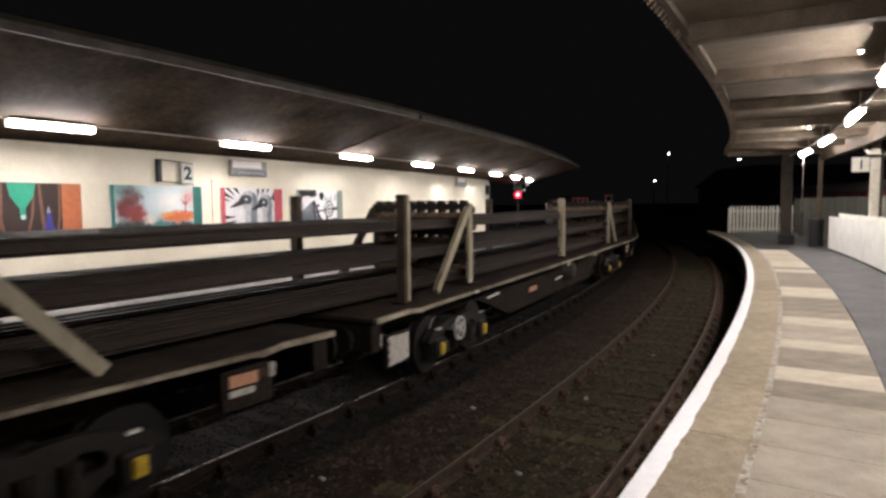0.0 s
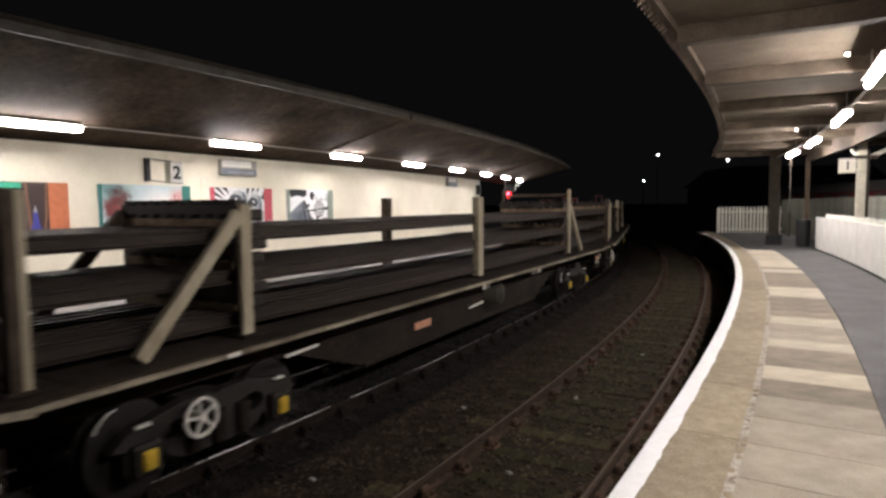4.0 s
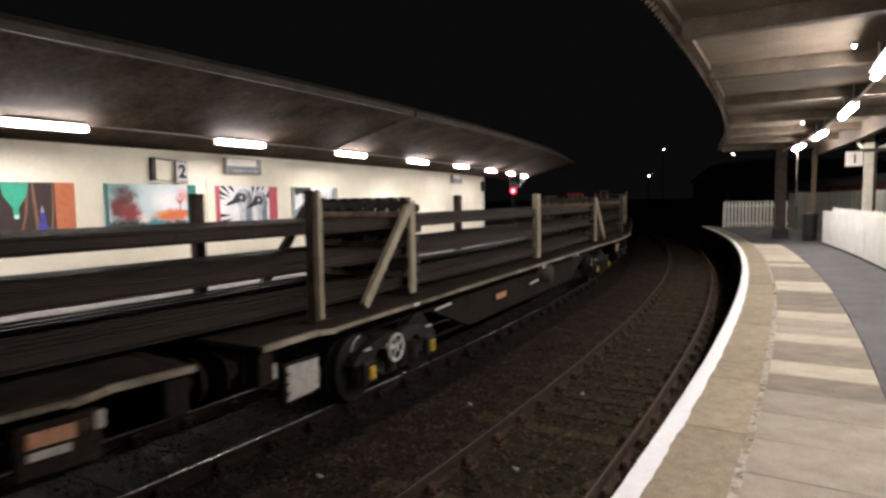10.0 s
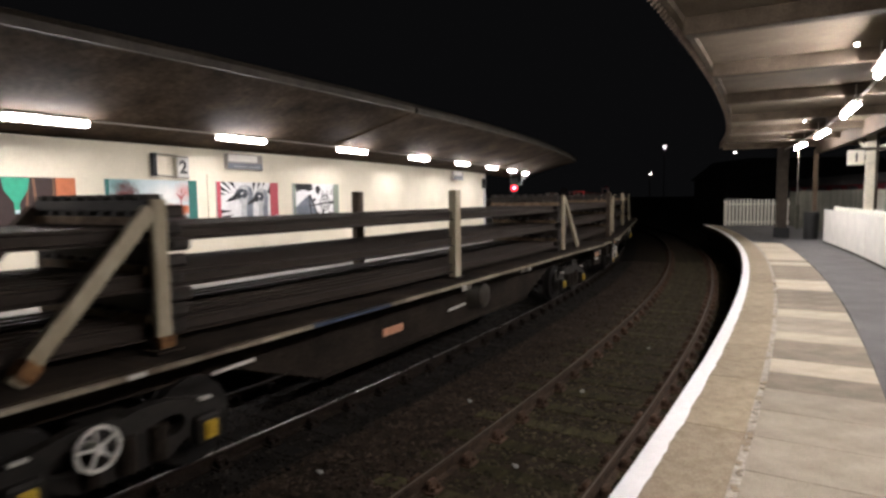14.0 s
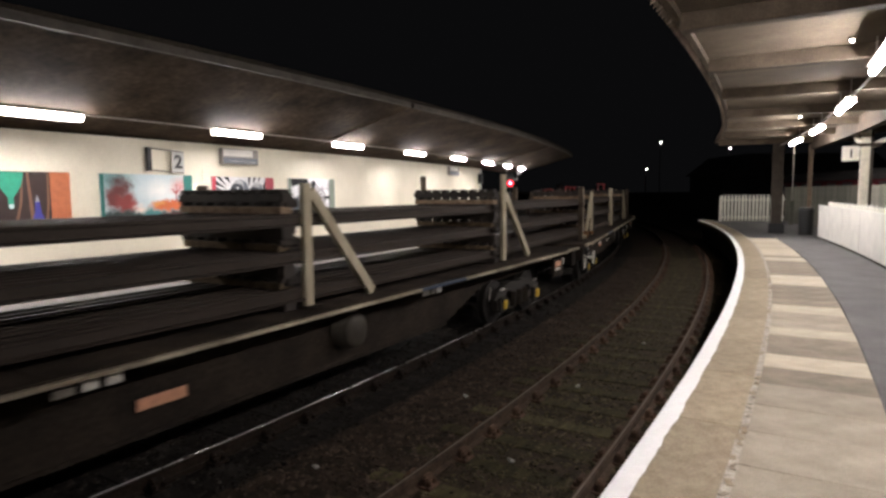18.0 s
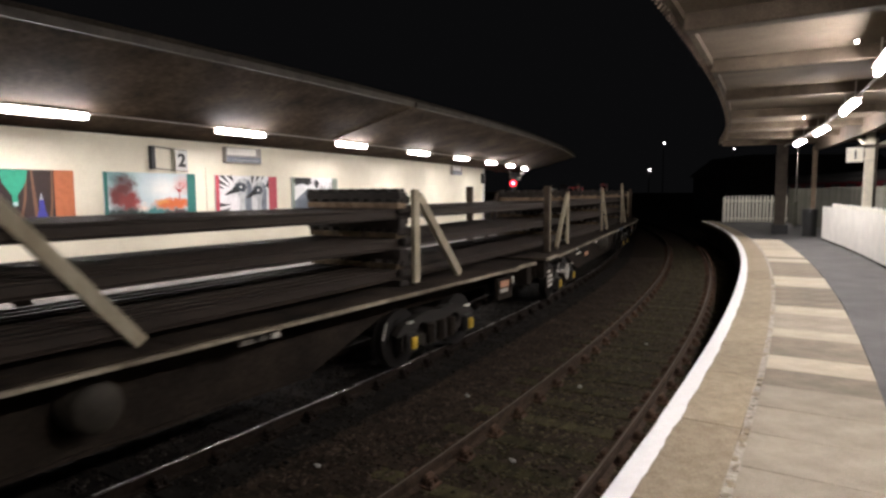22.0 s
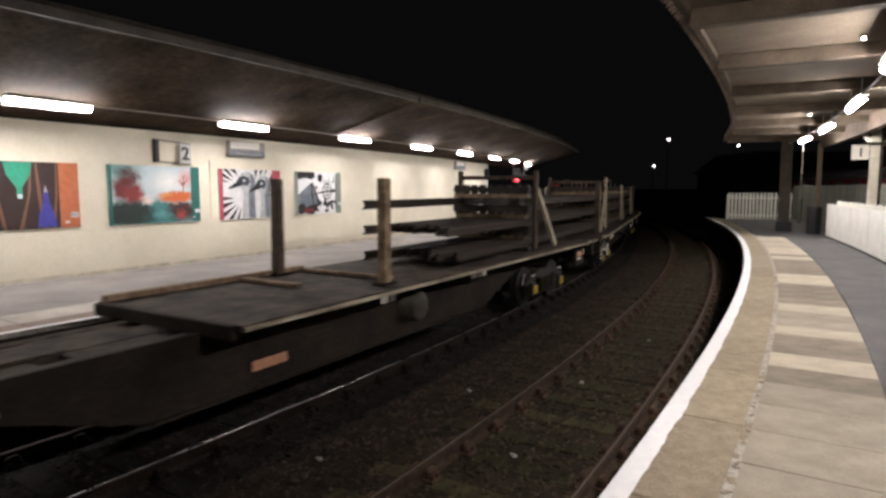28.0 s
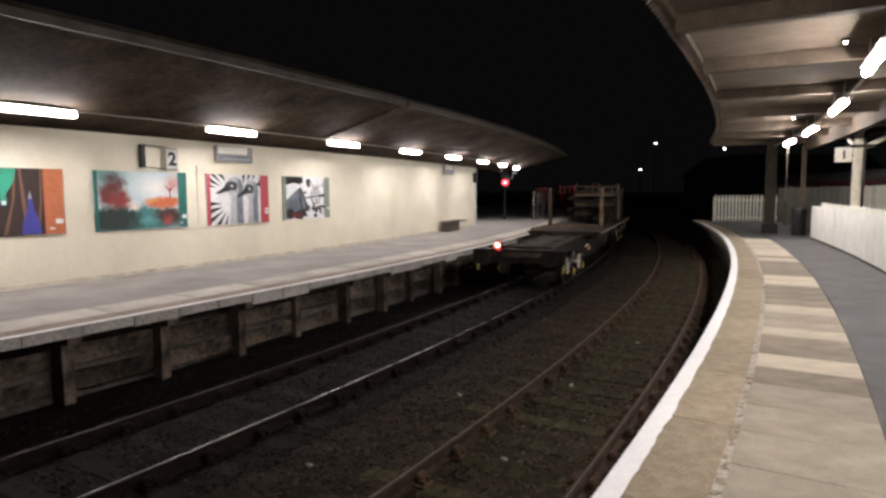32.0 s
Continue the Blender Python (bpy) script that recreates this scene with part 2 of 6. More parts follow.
def arc_pose(r, deg, z=0.0):
    """x points along the line towards growing angle, y to the centre."""
    return Matrix.Translation(P(r, deg, z)) @ Matrix.Rotation(radians(deg + 90), 4, "Z")


def wall_pose(s, off=0.0, z=0.0):
    """x along the wall, y into the wall, z up."""
    return arc_pose(R_WALL + off, math.degrees(s / R_WALL), z)


def wall_deg(s):
    return math.degrees(s / R_WALL)


def link(name, me, material, parent=None, label="", m=None):
    ob = new(name, me)
    if material and not me.materials:
        me.materials.append(material)
    if parent is not None:
        ob.parent = parent
    if m is not None:
        ob.matrix_basis = m
    if label:
        ob["label"] = label
    return ob


def part(name, bm, material, parent=None, label="", m=None, smooth=False):
    me = bpy.data.meshes.new(name)
    bmesh.ops.recalc_face_normals(bm, faces=bm.faces)
    bm.to_mesh(me)
    bm.free()
    if smooth:
        for f in me.polygons:
            f.use_smooth = True
    return link(name, me, material, parent, label, m)


def empty(name, m=None):
    ob = new(name)
    ob.empty_display_size = 0.2
    if m is not None:
        ob.matrix_basis = m
    return ob


def box(bm, c, s, m=None, bev=0.0):
    r = bmesh.ops.create_cube(bm, size=1.0)
    vs = r["verts"]
    bmesh.ops.scale(bm, vec=s, verts=vs)
    bmesh.ops.translate(bm, vec=c, verts=vs)
    if bev:
        es = list({e for v in vs for e in v.link_edges})
        g = bmesh.ops.bevel(bm, geom=es, offset=bev, segments=1, affect="EDGES", profile=0.5)
        vs = [v for v in g["verts"]]
        if m is not None:
            bmesh.ops.transform(bm, matrix=m, verts=list({v for f in g["faces"] for v in f.verts} | set(vs)))
        return
    if m is not None:
        bmesh.ops.transform(bm, matrix=m, verts=vs)


def one_box(c, s, bev=0.0):
    bm = bmesh.new()
    box(bm, c, s, None, bev)
    return bm


def beam(bm, a, b, w, d, up=Vector((0, 0, 1))):
    """A bar from a to b, w wide across, d deep."""
    a, b = Vector(a), Vector(b)
    ax = (b - a).normalized()
    side = ax.cross(up)
    if side.length < 1e-4:
        side = ax.cross(Vector((1, 0, 0)))
    side.normalize()
    o = side.cross(ax).normalized()
    vs = []
    for p in (a, b):
        for i, j in ((-1, -1), (1, -1), (1, 1), (-1, 1)):
            vs.append(bm.verts.new(p + side * (i * w / 2) + o * (j * d / 2)))
    for q in ((0, 1, 2, 3), (7, 6, 5, 4), (0, 4, 5, 1), (1, 5, 6, 2), (2, 6, 7, 3), (3, 7, 4, 0)):
        bm.faces.new([vs[i] for i in q])


def cyl(bm, a, b, r, n=12, r2=None):
    a, b = Vector(a), Vector(b)
    d = b - a
    g = bmesh.ops.create_cone(bm, cap_ends=True, segments=n, radius1=r, radius2=r if r2 is None else r2, depth=d.length)
    m = Matrix.Translation((a + b) / 2) @ d.to_track_quat("Z", "Y").to_matrix().to_4x4()
    bmesh.ops.transform(bm, matrix=m, verts=g["verts"])


def poly(bm, pts, depth, axis=1):
    """A flat outline, in x and z, given a thickness towards -y."""
    f = [bm.verts.new((x, 0, z)) for x, z in pts]
    b = [bm.verts.new((x, -depth, z)) for x, z in pts]
    n = len(pts)
    bm.faces.new(f)
    bm.faces.new(b[::-1])
    for i in range(n):
        bm.faces.new((f[i], b[i], b[(i + 1) % n], f[(i + 1) % n]))


def sweep(bm, prof, a0, a1, step=0.5):
    """A closed outline of (radius, height) swept round the centre from angle a0 to a1."""
    n = max(1, int(math.ceil(abs(a1 - a0) / step)))
    rings = []
    for i in range(n + 1):
        a = a0 + (a1 - a0) * i / n
        rings.append([bm.verts.new(P(r, a, z)) for r, z in prof])
    k = len(prof)
    for i in range(n):
        for j in range(k):
            bm.faces.new((rings[i][j], rings[i + 1][j], rings[i + 1][(j + 1) % k], rings[i][(j + 1) % k]))
    bm.faces.new(rings[0])
    bm.faces.new(rings[-1][::-1])


def swept(name, prof, a0, a1, material, parent=None, label="", step=0.5, smooth=False):
    bm = bmesh.new()
    sweep(bm, prof, a0, a1, step)
    return part(name, bm, material, parent, label, smooth=smooth)


def text(name, body, size, material, parent, m, depth=0.004, bold=0.0):
    cu = bpy.data.curves.new(name, "FONT")
    cu.body, cu.size, cu.extrude = body, size, depth
    cu.align_x, cu.align_y = "CENTER", "CENTER"
    cu.offset = bold
    tmp = bpy.data.objects.new(name, cu)
    scene.collection.objects.link(tmp)
    dg = bpy.context.evaluated_depsgraph_get()
    me = bpy.data.meshes.new_from_object(tmp.evaluated_get(dg))
    bpy.data.objects.remove(tmp)
    me.materials.clear()
    me.materials.append(material)
    return link(name, me, None, parent, "", m)


# ---------------------------------------------------------------- ground and tracks
def build_ground():
    bm = bmesh.new()
    rings = [0.5, 3, 6, 9, 12, 16, 22, 30, 45, 70, 120, 250, 600, 1500]
    n = 48
    prev = None
    for r in rings:
        ring = [bm.verts.new((4 + r * math.cos(2 * math.pi * i / n), 8 + r * math.sin(2 * math.pi * i / n), Z_BALLAST)) for i in range(n)]
        if prev is None:
            bm.faces.new(ring)
        else:
            for i in range(n):
                bm.faces.new((prev[i], ring[i], ring[(i + 1) % n], prev[(i + 1) % n]))
        prev = ring
    tagged(part("ground", bm, M_BALLAST), "dark dirty ballast bed under the tracks", "ground", kind="structure")


def stones():
    """Loose ballast stones, thicker near the camera."""
    rng = np.random.default_rng(5)
    base = np.array([(1, 0, 0), (-0.9, 0.2, 0.1), (0.1, 1, -0.1), (-0.1, -1, 0.1), (0.1, 0.1, 0.8), (0, 0, -0.7)])
    tri = np.array([(4, 0, 2), (4, 2, 1), (4, 1, 3), (4, 3, 0), (5, 2, 0), (5, 1, 2), (5, 3, 1), (5, 0, 3)])
    vs = []
    count = 54000
    ang = -36.0 + 16.0 * rng.random(count) ** 1.25
    rad = 115.2 + (122.85 - 115.2) * rng.random(count)
    for a, r in zip(ang, rad):
        size = 0.018 + 0.024 * rng.random()
        q = Euler((rng.random() * 0.9 - 0.45, rng.random() * 0.9 - 0.45, rng.random() * 6.28)).to_matrix()
        b = base * (size * (0.75 + 0.5 * rng.random(3)) * (1, 1, 0.6))
        c = P(r, a, Z_BALLAST + size * 0.25)
        vs.append(b @ np.array(q).T + np.array(c))
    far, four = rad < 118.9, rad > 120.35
    for name, keep, mt, label in (("mossy_ballast_stones", four, M_STONE_MOSS, "mossy brown ballast stones between the near rails"), ("ballast_stones", ~far & ~four, M_STONE, "loose dark grey-brown ballast stones between the rails"), ("oily_ballast_stones", far, M_STONE_FAR, "darker ballast stones along the far track")):
        idx = np.nonzero(keep)[0]
        v = np.concatenate([vs[i] for i in idx])
        f = np.concatenate([tri + 6 * j for j in range(len(idx))])
        me = bpy.data.meshes.new(name)
        me.from_pydata(v.tolist(), [], f.tolist())
        tagged(link(name, me, mt), label, "ballast", kind="stuff")
    # thin darker layer over the ballast along the far track
    tagged(swept("oily_track_bed", [(114.9, Z_BALLAST - 0.05), (118.9, Z_BALLAST - 0.05), (118.8, Z_BALLAST + 0.005), (114.9, Z_BALLAST + 0.005)], -48, 10, M_BALLAST_FAR), "darker ballast bed of the far track", "ground", kind="structure")


def rail_profile(r, s=1.0):
    z = Z_RAIL
    pts = ((-0.07, -0.15), (0.07, -0.15), (0.07, -0.138), (0.012, -0.12), (0.010, -0.045), (0.035, -0.035), (0.035, -0.004), (0.028, 0), (-0.028, 0), (-0.035, -0.004), (-0.035, -0.035), (-0.010, -0.045), (-0.012, -0.12), (-0.07, -0.138))
    return [(r + x * s, z + y) for x, y in pts]


def build_track(name, rc, a0, a1, head, pitch, label, steel=M_RUST, timber=M_SLEEPER, iron=M_CHAIR):
    """Two rails on timber sleepers with cast chairs."""
    track = tagged(empty(name, arc_pose(rc, -28, Z_RAIL)), label, "track", "railway tracks", "structure")
    inv = track.matrix_basis.inverted()
    for side, top in ((-0.752, head[0]), (0.752, head[1])):
        rail = swept("rail", rail_profile(rc + side), -48, 62, steel, track, "rusty running rail", step=0.25)
        rail.matrix_parent_inverse = inv
        hd = swept("rail_head", [(rc + side - 0.014, Z_RAIL + 0.0005), (rc + side + 0.004, Z_RAIL + 0.0005), (rc + side + 0.002, Z_RAIL + 0.004), (rc + side - 0.012, Z_RAIL + 0.004)], -48, 62, top, track, "worn shiny rail head", step=0.2)
        hd.matrix_parent_inverse = inv
    bm = one_box((0, 0, -0.21), (0.26, 2.6, 0.13), 0.012)
    first = part("sleeper", bm, timber, track)
    bm = bmesh.new()
    box(bm, (0, 0, -0.135), (0.2, 0.36, 0.035), None, 0.008)
    for sy in (-1, 1):
        box(bm, (0, sy * 0.09, -0.08), (0.15, 0.085, 0.115), None, 0.025)
        cyl(bm, (0.05, sy * 0.14, -0.12), (0.05, sy * 0.14, -0.075), 0.025, 6)
        cyl(bm, (-0.05, sy * 0.14, -0.12), (-0.05, sy * 0.14, -0.075), 0.025, 6)
    chair = part("chair", bm, iron, track, "rusty cast rail chair")
    n = int((a1 - a0) / pitch)
    for i in range(n):
        a = a0 + i * pitch
        jig = pose(random.uniform(-0.02, 0.02), random.uniform(-0.03, 0.03), random.uniform(-0.008, 0.006), 0, 0, random.uniform(-1, 1))
        m = inv @ arc_pose(rc, a, Z_RAIL) @ jig
        ob = first if i == 0 else link("sleeper", first.data, None, track)
        ob.matrix_basis = m
        for side in (-0.752, 0.752):
            c = inv @ arc_pose(rc + side, a, Z_RAIL) @ pose(random.uniform(-0.02, 0.02), 0, 0)
            ob = chair if (i == 0 and side < 0) else link("chair", chair.data, None, track)
            ob.matrix_basis = c


# ---------------------------------------------------------------- platform 1
def deg1(s):
    return s / 2.1406


def arc_block(r0, r1, z0, z1, half, bev=0.008):
    """A slab of plan r0..r1 and half-angle half (degrees), in its own space at radius r0: x along, y to the centre."""
    bm = bmesh.new()
    k0, k1 = r0 * radians(half), r1 * radians(half)
    d = r1 - r0
    top = [(-k0, 0), (k0, 0), (k1, -d), (-k1, -d)]
    def shrink(p, e):
        return (p[0] - math.copysign(e, p[0]), p[1] + (-e if p[1] == 0 else e))
    lo = [bm.verts.new((*p, z0)) for p in top]
    mid = [bm.verts.new((*p, z1 - bev)) for p in top]
    hi = [bm.verts.new((*shrink(p, bev), z1)) for p in top]
    bm.faces.new(lo[::-1])
    bm.faces.new(hi)
    for a, b in ((lo, mid), (mid, hi)):
        for i in range(4):
            bm.faces.new((a[i], a[(i + 1) % 4], b[(i + 1) % 4], b[i]))
    return bm


def build_platform_1():
    p1 = tagged(empty("platform_1", P(R_EDGE1, -30, 0) and Matrix.Translation(P(R_EDGE1, -30, 0))), "curved station platform with stone coping, slabs and asphalt", "platform", kind="structure")
    inv = p1.matrix_basis.inverted()

    def add(ob):
        ob.matrix_parent_inverse = inv
        return ob
    a0, a1 = -46.0, -14.6
    add(swept("platform_face", [(R_EDGE1 + 0.22, Z_BALLAST - 0.3), (R_EDGE1 + 1.6, Z_BALLAST - 0.3), (R_EDGE1 + 1.6, -0.1), (R_EDGE1 + 0.22, -0.1)], a0, a1, M_BRICK, p1, "dark brick platform face"))
    add(swept("platform_bed", [(R_EDGE1 + 0.5, -0.25), (140, -0.25), (140, -0.035), (R_EDGE1 + 0.5, -0.035)], a0, a1, M_JOINT, p1, "dirty bed between the stones"))
    # asphalt with an uneven seam
    bm = bmesh.new()
    rows = []
    n = 420
    for i in range(n + 1):
        a = a0 + (a1 - a0) * i / n
        j = 0.012 * noise.noise((i * 0.35, 3, 0)) + 0.02 * noise.noise((i * 0.06, 9, 0))
        rows.append([bm.verts.new(P(124.185 + j, a, -0.03)), bm.verts.new(P(124.185 + j, a, -0.001)), bm.verts.new(P(124.20 + j, a, 0.004)), bm.verts.new(P(139, a, 0.004))])
    for i in range(n):
        for k in range(3):
            bm.faces.new((rows[i][k], rows[i + 1][k], rows[i + 1][k + 1], rows[i][k + 1]))
    add(part("asphalt", bm, M_ASPHALT, p1, "dark grey asphalt walkway"))
    # white line with a ragged inner edge, over the stone's nose
    bm = bmesh.new()
    rows = []
    n = 900
    for i in range(n + 1):
        a = a0 + (a1 - a0) * i / n
        j = 0.014 * noise.noise((i * 0.8, 1, 0)) + 0.014 * noise.noise((i * 0.17, 5, 0))
        rows.append([bm.verts.new(P(R_EDGE1 - 0.004, a, -0.05)), bm.verts.new(P(R_EDGE1 - 0.004, a, -0.008)), bm.verts.new(P(R_EDGE1 + 0.008, a, 0.004)), bm.verts.new(P(122.795 + j, a, 0.004))])
    for i in range(n):
        for k in range(3):
            bm.faces.new((rows[i][k], rows[i + 1][k], rows[i + 1][k + 1], rows[i][k + 1]))
    add(part("white_line", bm, M_WHITE_LINE, p1, "bright white painted edge line"))
    # coping stones
    half = deg1(1.45) / 2
    me = part("coping_stone", arc_block(R_EDGE1, 123.225, -0.2, 0.0, half - 0.003), M_COPING, p1)
    a, first = deg1(-65.79) - 9 * 2 * half, True
    while a < a1:
        ob = me if first else link("coping_stone", me.data, None, p1)
        first = False
        ob.matrix_parent_inverse = inv
        ob.matrix_basis = arc_pose(R_EDGE1, a + half, random.uniform(-0.004, 0.0)) @ pose(0, 0, 0, random.uniform(-0.2, 0.2), 0, 0)
        a += 2 * half
    # paving slabs, a pale row every few
    cells = []
    s = -64.54
    while s > -86:
        cells.append((s - 0.64, s, 0))
        s -= 0.64
    def fill(x0, x1, k, pale):
        for i in range(k):
            cells.append((x0 + (x1 - x0) * i / k, x0 + (x1 - x0) * (i + 1) / k, pale))
    for x0, x1, k, pale in ((-64.54, -63.94, 1, 2), (-63.94, -63.37, 1, 1), (-63.37, -62.38, 1, 2), (-62.38, -61.89, 1, 1), (-61.89, -60.78, 2, 0), (-60.78, -60.10, 1, 1), (-60.10, -57.88, 4, 2), (-57.88, -56.48, 2, 1), (-56.48, -53.58, 5, 2), (-53.58, -52.75, 1, 1), (-52.75, -52.25, 1, 2), (-52.25, -45.8, 9, 1), (-45.8, -32.0, 19, 3)):
        fill(x0, x1, k, pale)
    shared = {}
    for x0, x1, pale in cells:
        key = (round(x1 - x0, 3), pale)
        h = deg1(x1 - x0) / 2
        if key not in shared:
            ob = part("paving_slab", arc_block(123.275, 124.18, -0.06, 0.0, h - 0.0019, 0.006), (M_SLAB, M_SLAB_LIGHT, M_SLAB_DARK, M_ASPHALT)[pale], p1, ("", "pale paving slab", "worn dark paving slab", "dark slab towards the platform end")[pale])
            shared[key] = ob.data
        else:
            ob = link("paving_slab", shared[key], None, p1, ("", "pale paving slab", "worn dark paving slab", "dark slab towards the platform end")[pale])
        ob.matrix_parent_inverse = inv
        ob.matrix_basis = arc_pose(123.275, deg1((x0 + x1) / 2), random.uniform(-0.004, 0.001))
    bm = bmesh.new()
    rows = []
    for i in range(500):
        a = deg1(-75 + 45 * i / 499)
        j = 0.012 * noise.noise((i * 0.9, 7, 0))
        gap = -0.014 if noise.noise((i * 0.22, 2, 0)) > 0.28 else 0.0
        rows.append([bm.verts.new(P(123.222, a, -0.004 + gap)), bm.verts.new(P(123.285 + j, a, -0.003 + gap))])
    for i in range(499):
        bm.faces.new((rows[i][0], rows[i + 1][0], rows[i + 1][1], rows[i][1]))
    add(part("mortar_strip", bm, M_MORTAR, p1, "pale broken mortar strip"))
    # crumbled mortar beside the coping
    bm = bmesh.new()
    for i in range(46):
        a = deg1(-68 + 12 * random.random())
        c = P(123.25 + random.uniform(-0.012, 0.012), a, -0.006)
        box(bm, (0, 0, 0), (random.uniform(0.03, 0.14), random.uniform(0.02, 0.045), 0.012), Matrix.Translation(c) @ Matrix.Rotation(radians(deg1(0) + a + 90), 4, "Z") @ Matrix.Rotation(random.uniform(-0.4, 0.4), 4, "Z"))
    add(part("crumbled_mortar", bm, M_COPING, p1, "crumbled brown mortar in the joint"))
    bm = bmesh.new()
    for i in range(12):
        a = deg1(-67.2 + 2.4 * random.random())
        c = P(123.255 + random.uniform(-0.012, 0.012), a, -0.002)
        box(bm, (0, 0, 0), (random.uniform(0.02, 0.07), random.uniform(0.015, 0.035), 0.008), Matrix.Translation(c) @ Matrix.Rotation(radians(a + 90) + random.uniform(-0.6, 0.6), 4, "Z"))
    add(part("joint_dirt", bm, M_SLAB_DARK, p1, "dark dirt where the mortar has broken out"))


# ---------------------------------------------------------------- platform 2
def build_platform_2():
    p2 = tagged(empty("platform_2", Matrix.Translation(P(R_EDGE2, -28, 0))), "curved station platform on concrete posts with a white edge", "platform", kind="structure")
    inv = p2.matrix_basis.inverted()

    def add(ob):
        ob.matrix_parent_inverse = inv
        return ob
    a0, a1 = -40.0, 5.0
    add(swept("platform_bed", [(105, -0.3), (R_EDGE2 - 0.9, -0.3), (R_EDGE2 - 0.9, -0.14), (R_EDGE2 - 1.17, -0.14), (R_EDGE2 - 1.17, -0.021), (105, -0.021)], a0, a1, M_CONCRETE, p2))
    add(swept("rear_face", [(R_EDGE2 - 0.75, Z_BALLAST - 0.3), (R_EDGE2 - 0.6, Z_BALLAST - 0.3), (R_EDGE2 - 0.6, -0.1), (R_EDGE2 - 0.75, -0.1)], a0, a1, M_BRICK, p2, "dark recessed platform face"))
    add(swept("asphalt", [(105, -0.02), (R_EDGE2 - 1.17, -0.02), (R_EDGE2 - 1.17, 0.0), (105, 0.0)], a0, a1, M_ASPHALT2, p2, "dark grey asphalt walkway"))
    half = 0.36
    me_c = part("coping_slab", arc_block(R_EDGE2 - 0.47, R_EDGE2, -0.13, 0.0, half - 0.004), M_COPING2, p2)
    me_p = part("paving_slab", arc_block(R_EDGE2 - 1.18, R_EDGE2 - 0.475, -0.06, 0.002, half - 0.004), M_PAVE2, p2)
    n = int((a1 - a0) / (2 * half))
    for i in range(n):
        a = a0 + half + i * 2 * half
        for src, r in ((me_c, R_EDGE2 - 0.47), (me_p, R_EDGE2 - 1.18)):
            ob = src if i == 0 else link(src.name.split(".")[0], src.data, None, p2)
            ob.matrix_parent_inverse = inv
            ob.matrix_basis = arc_pose(r, a, random.uniform(-0.003, 0.003))
    bm = bmesh.new()
    sweep(bm, [(R_EDGE2 - 0.10, 0.002), (R_EDGE2 + 0.003, 0.002), (R_EDGE2 + 0.003, 0.008), (R_EDGE2 - 0.10, 0.008)], a0, a1, 0.5)
    add(part("white_line", bm, M_WHITE_LINE, p2, "white painted edge line"))
    # front stones of the edge, some hanging lower than others
    shapes = [part("nosing_stone", one_box((0, 0.012, -h / 2 - 0.006), (R_EDGE2 * radians(0.36) - 0.012, 0.05, h), 0.006), M_NOSE2, p2, "pale concrete nosing stone") for h in (0.128, 0.142, 0.195)]
    for i in range(int((a1 - a0) / 0.36)):
        h = random.choice((0, 0, 0, 1, 1, 2))
        ob = link("nosing_stone", shapes[h].data, None, p2, "pale concrete nosing stone")
        ob.matrix_parent_inverse = inv
        ob.matrix_basis = arc_pose(R_EDGE2 + 0.004, a0 + 0.18 + i * 0.36, random.uniform(-0.006, 0.0))
    for ob in shapes:
        bpy.data.objects.remove(ob)
    # posts and planks of the face
    bm = one_box((0, 0.06, -0.62), (0.16, 0.22, 1.0), 0.012)
    box(bm, (0, -0.04, -0.2), (0.2, 0.42, 0.14), None, 0.012)
    post = part("face_post", bm, M_FACE, p2, "pale concrete support post")
    bm = one_box((0, 0.12, 0), (1.30, 0.08, 0.27), 0.012)
    plank = part("face_plank", bm, M_FACE, p2, "stained concrete plank")
    pitch = 0.735
    first = True
    a = -30.31 - 6 * pitch
    while a < -6:
        ob = post if first else link("face_post", post.data, None, p2)
        ob.matrix_parent_inverse = inv
        ob.matrix_basis = arc_pose(R_EDGE2 - 0.25 - random.choice((0.0, 0.0, 0.10)), a + random.uniform(-0.03, 0.03), 0)
        for j, z in enumerate((-0.5, -0.86)):
            ob = plank if (first and j == 0) else link("face_plank", plank.data, None, p2)
            ob.matrix_parent_inverse = inv
            ob.matrix_basis = arc_pose(R_EDGE2 - 0.30 - random.choice((0.0, 0.0, 0.06, 0.14)), a + pitch / 2, z + random.uniform(-0.04, 0.04)) @ pose(0, 0, 0, random.uniform(-6, 6), random.uniform(-4, 4), 0)
        first = False
        a += pitch


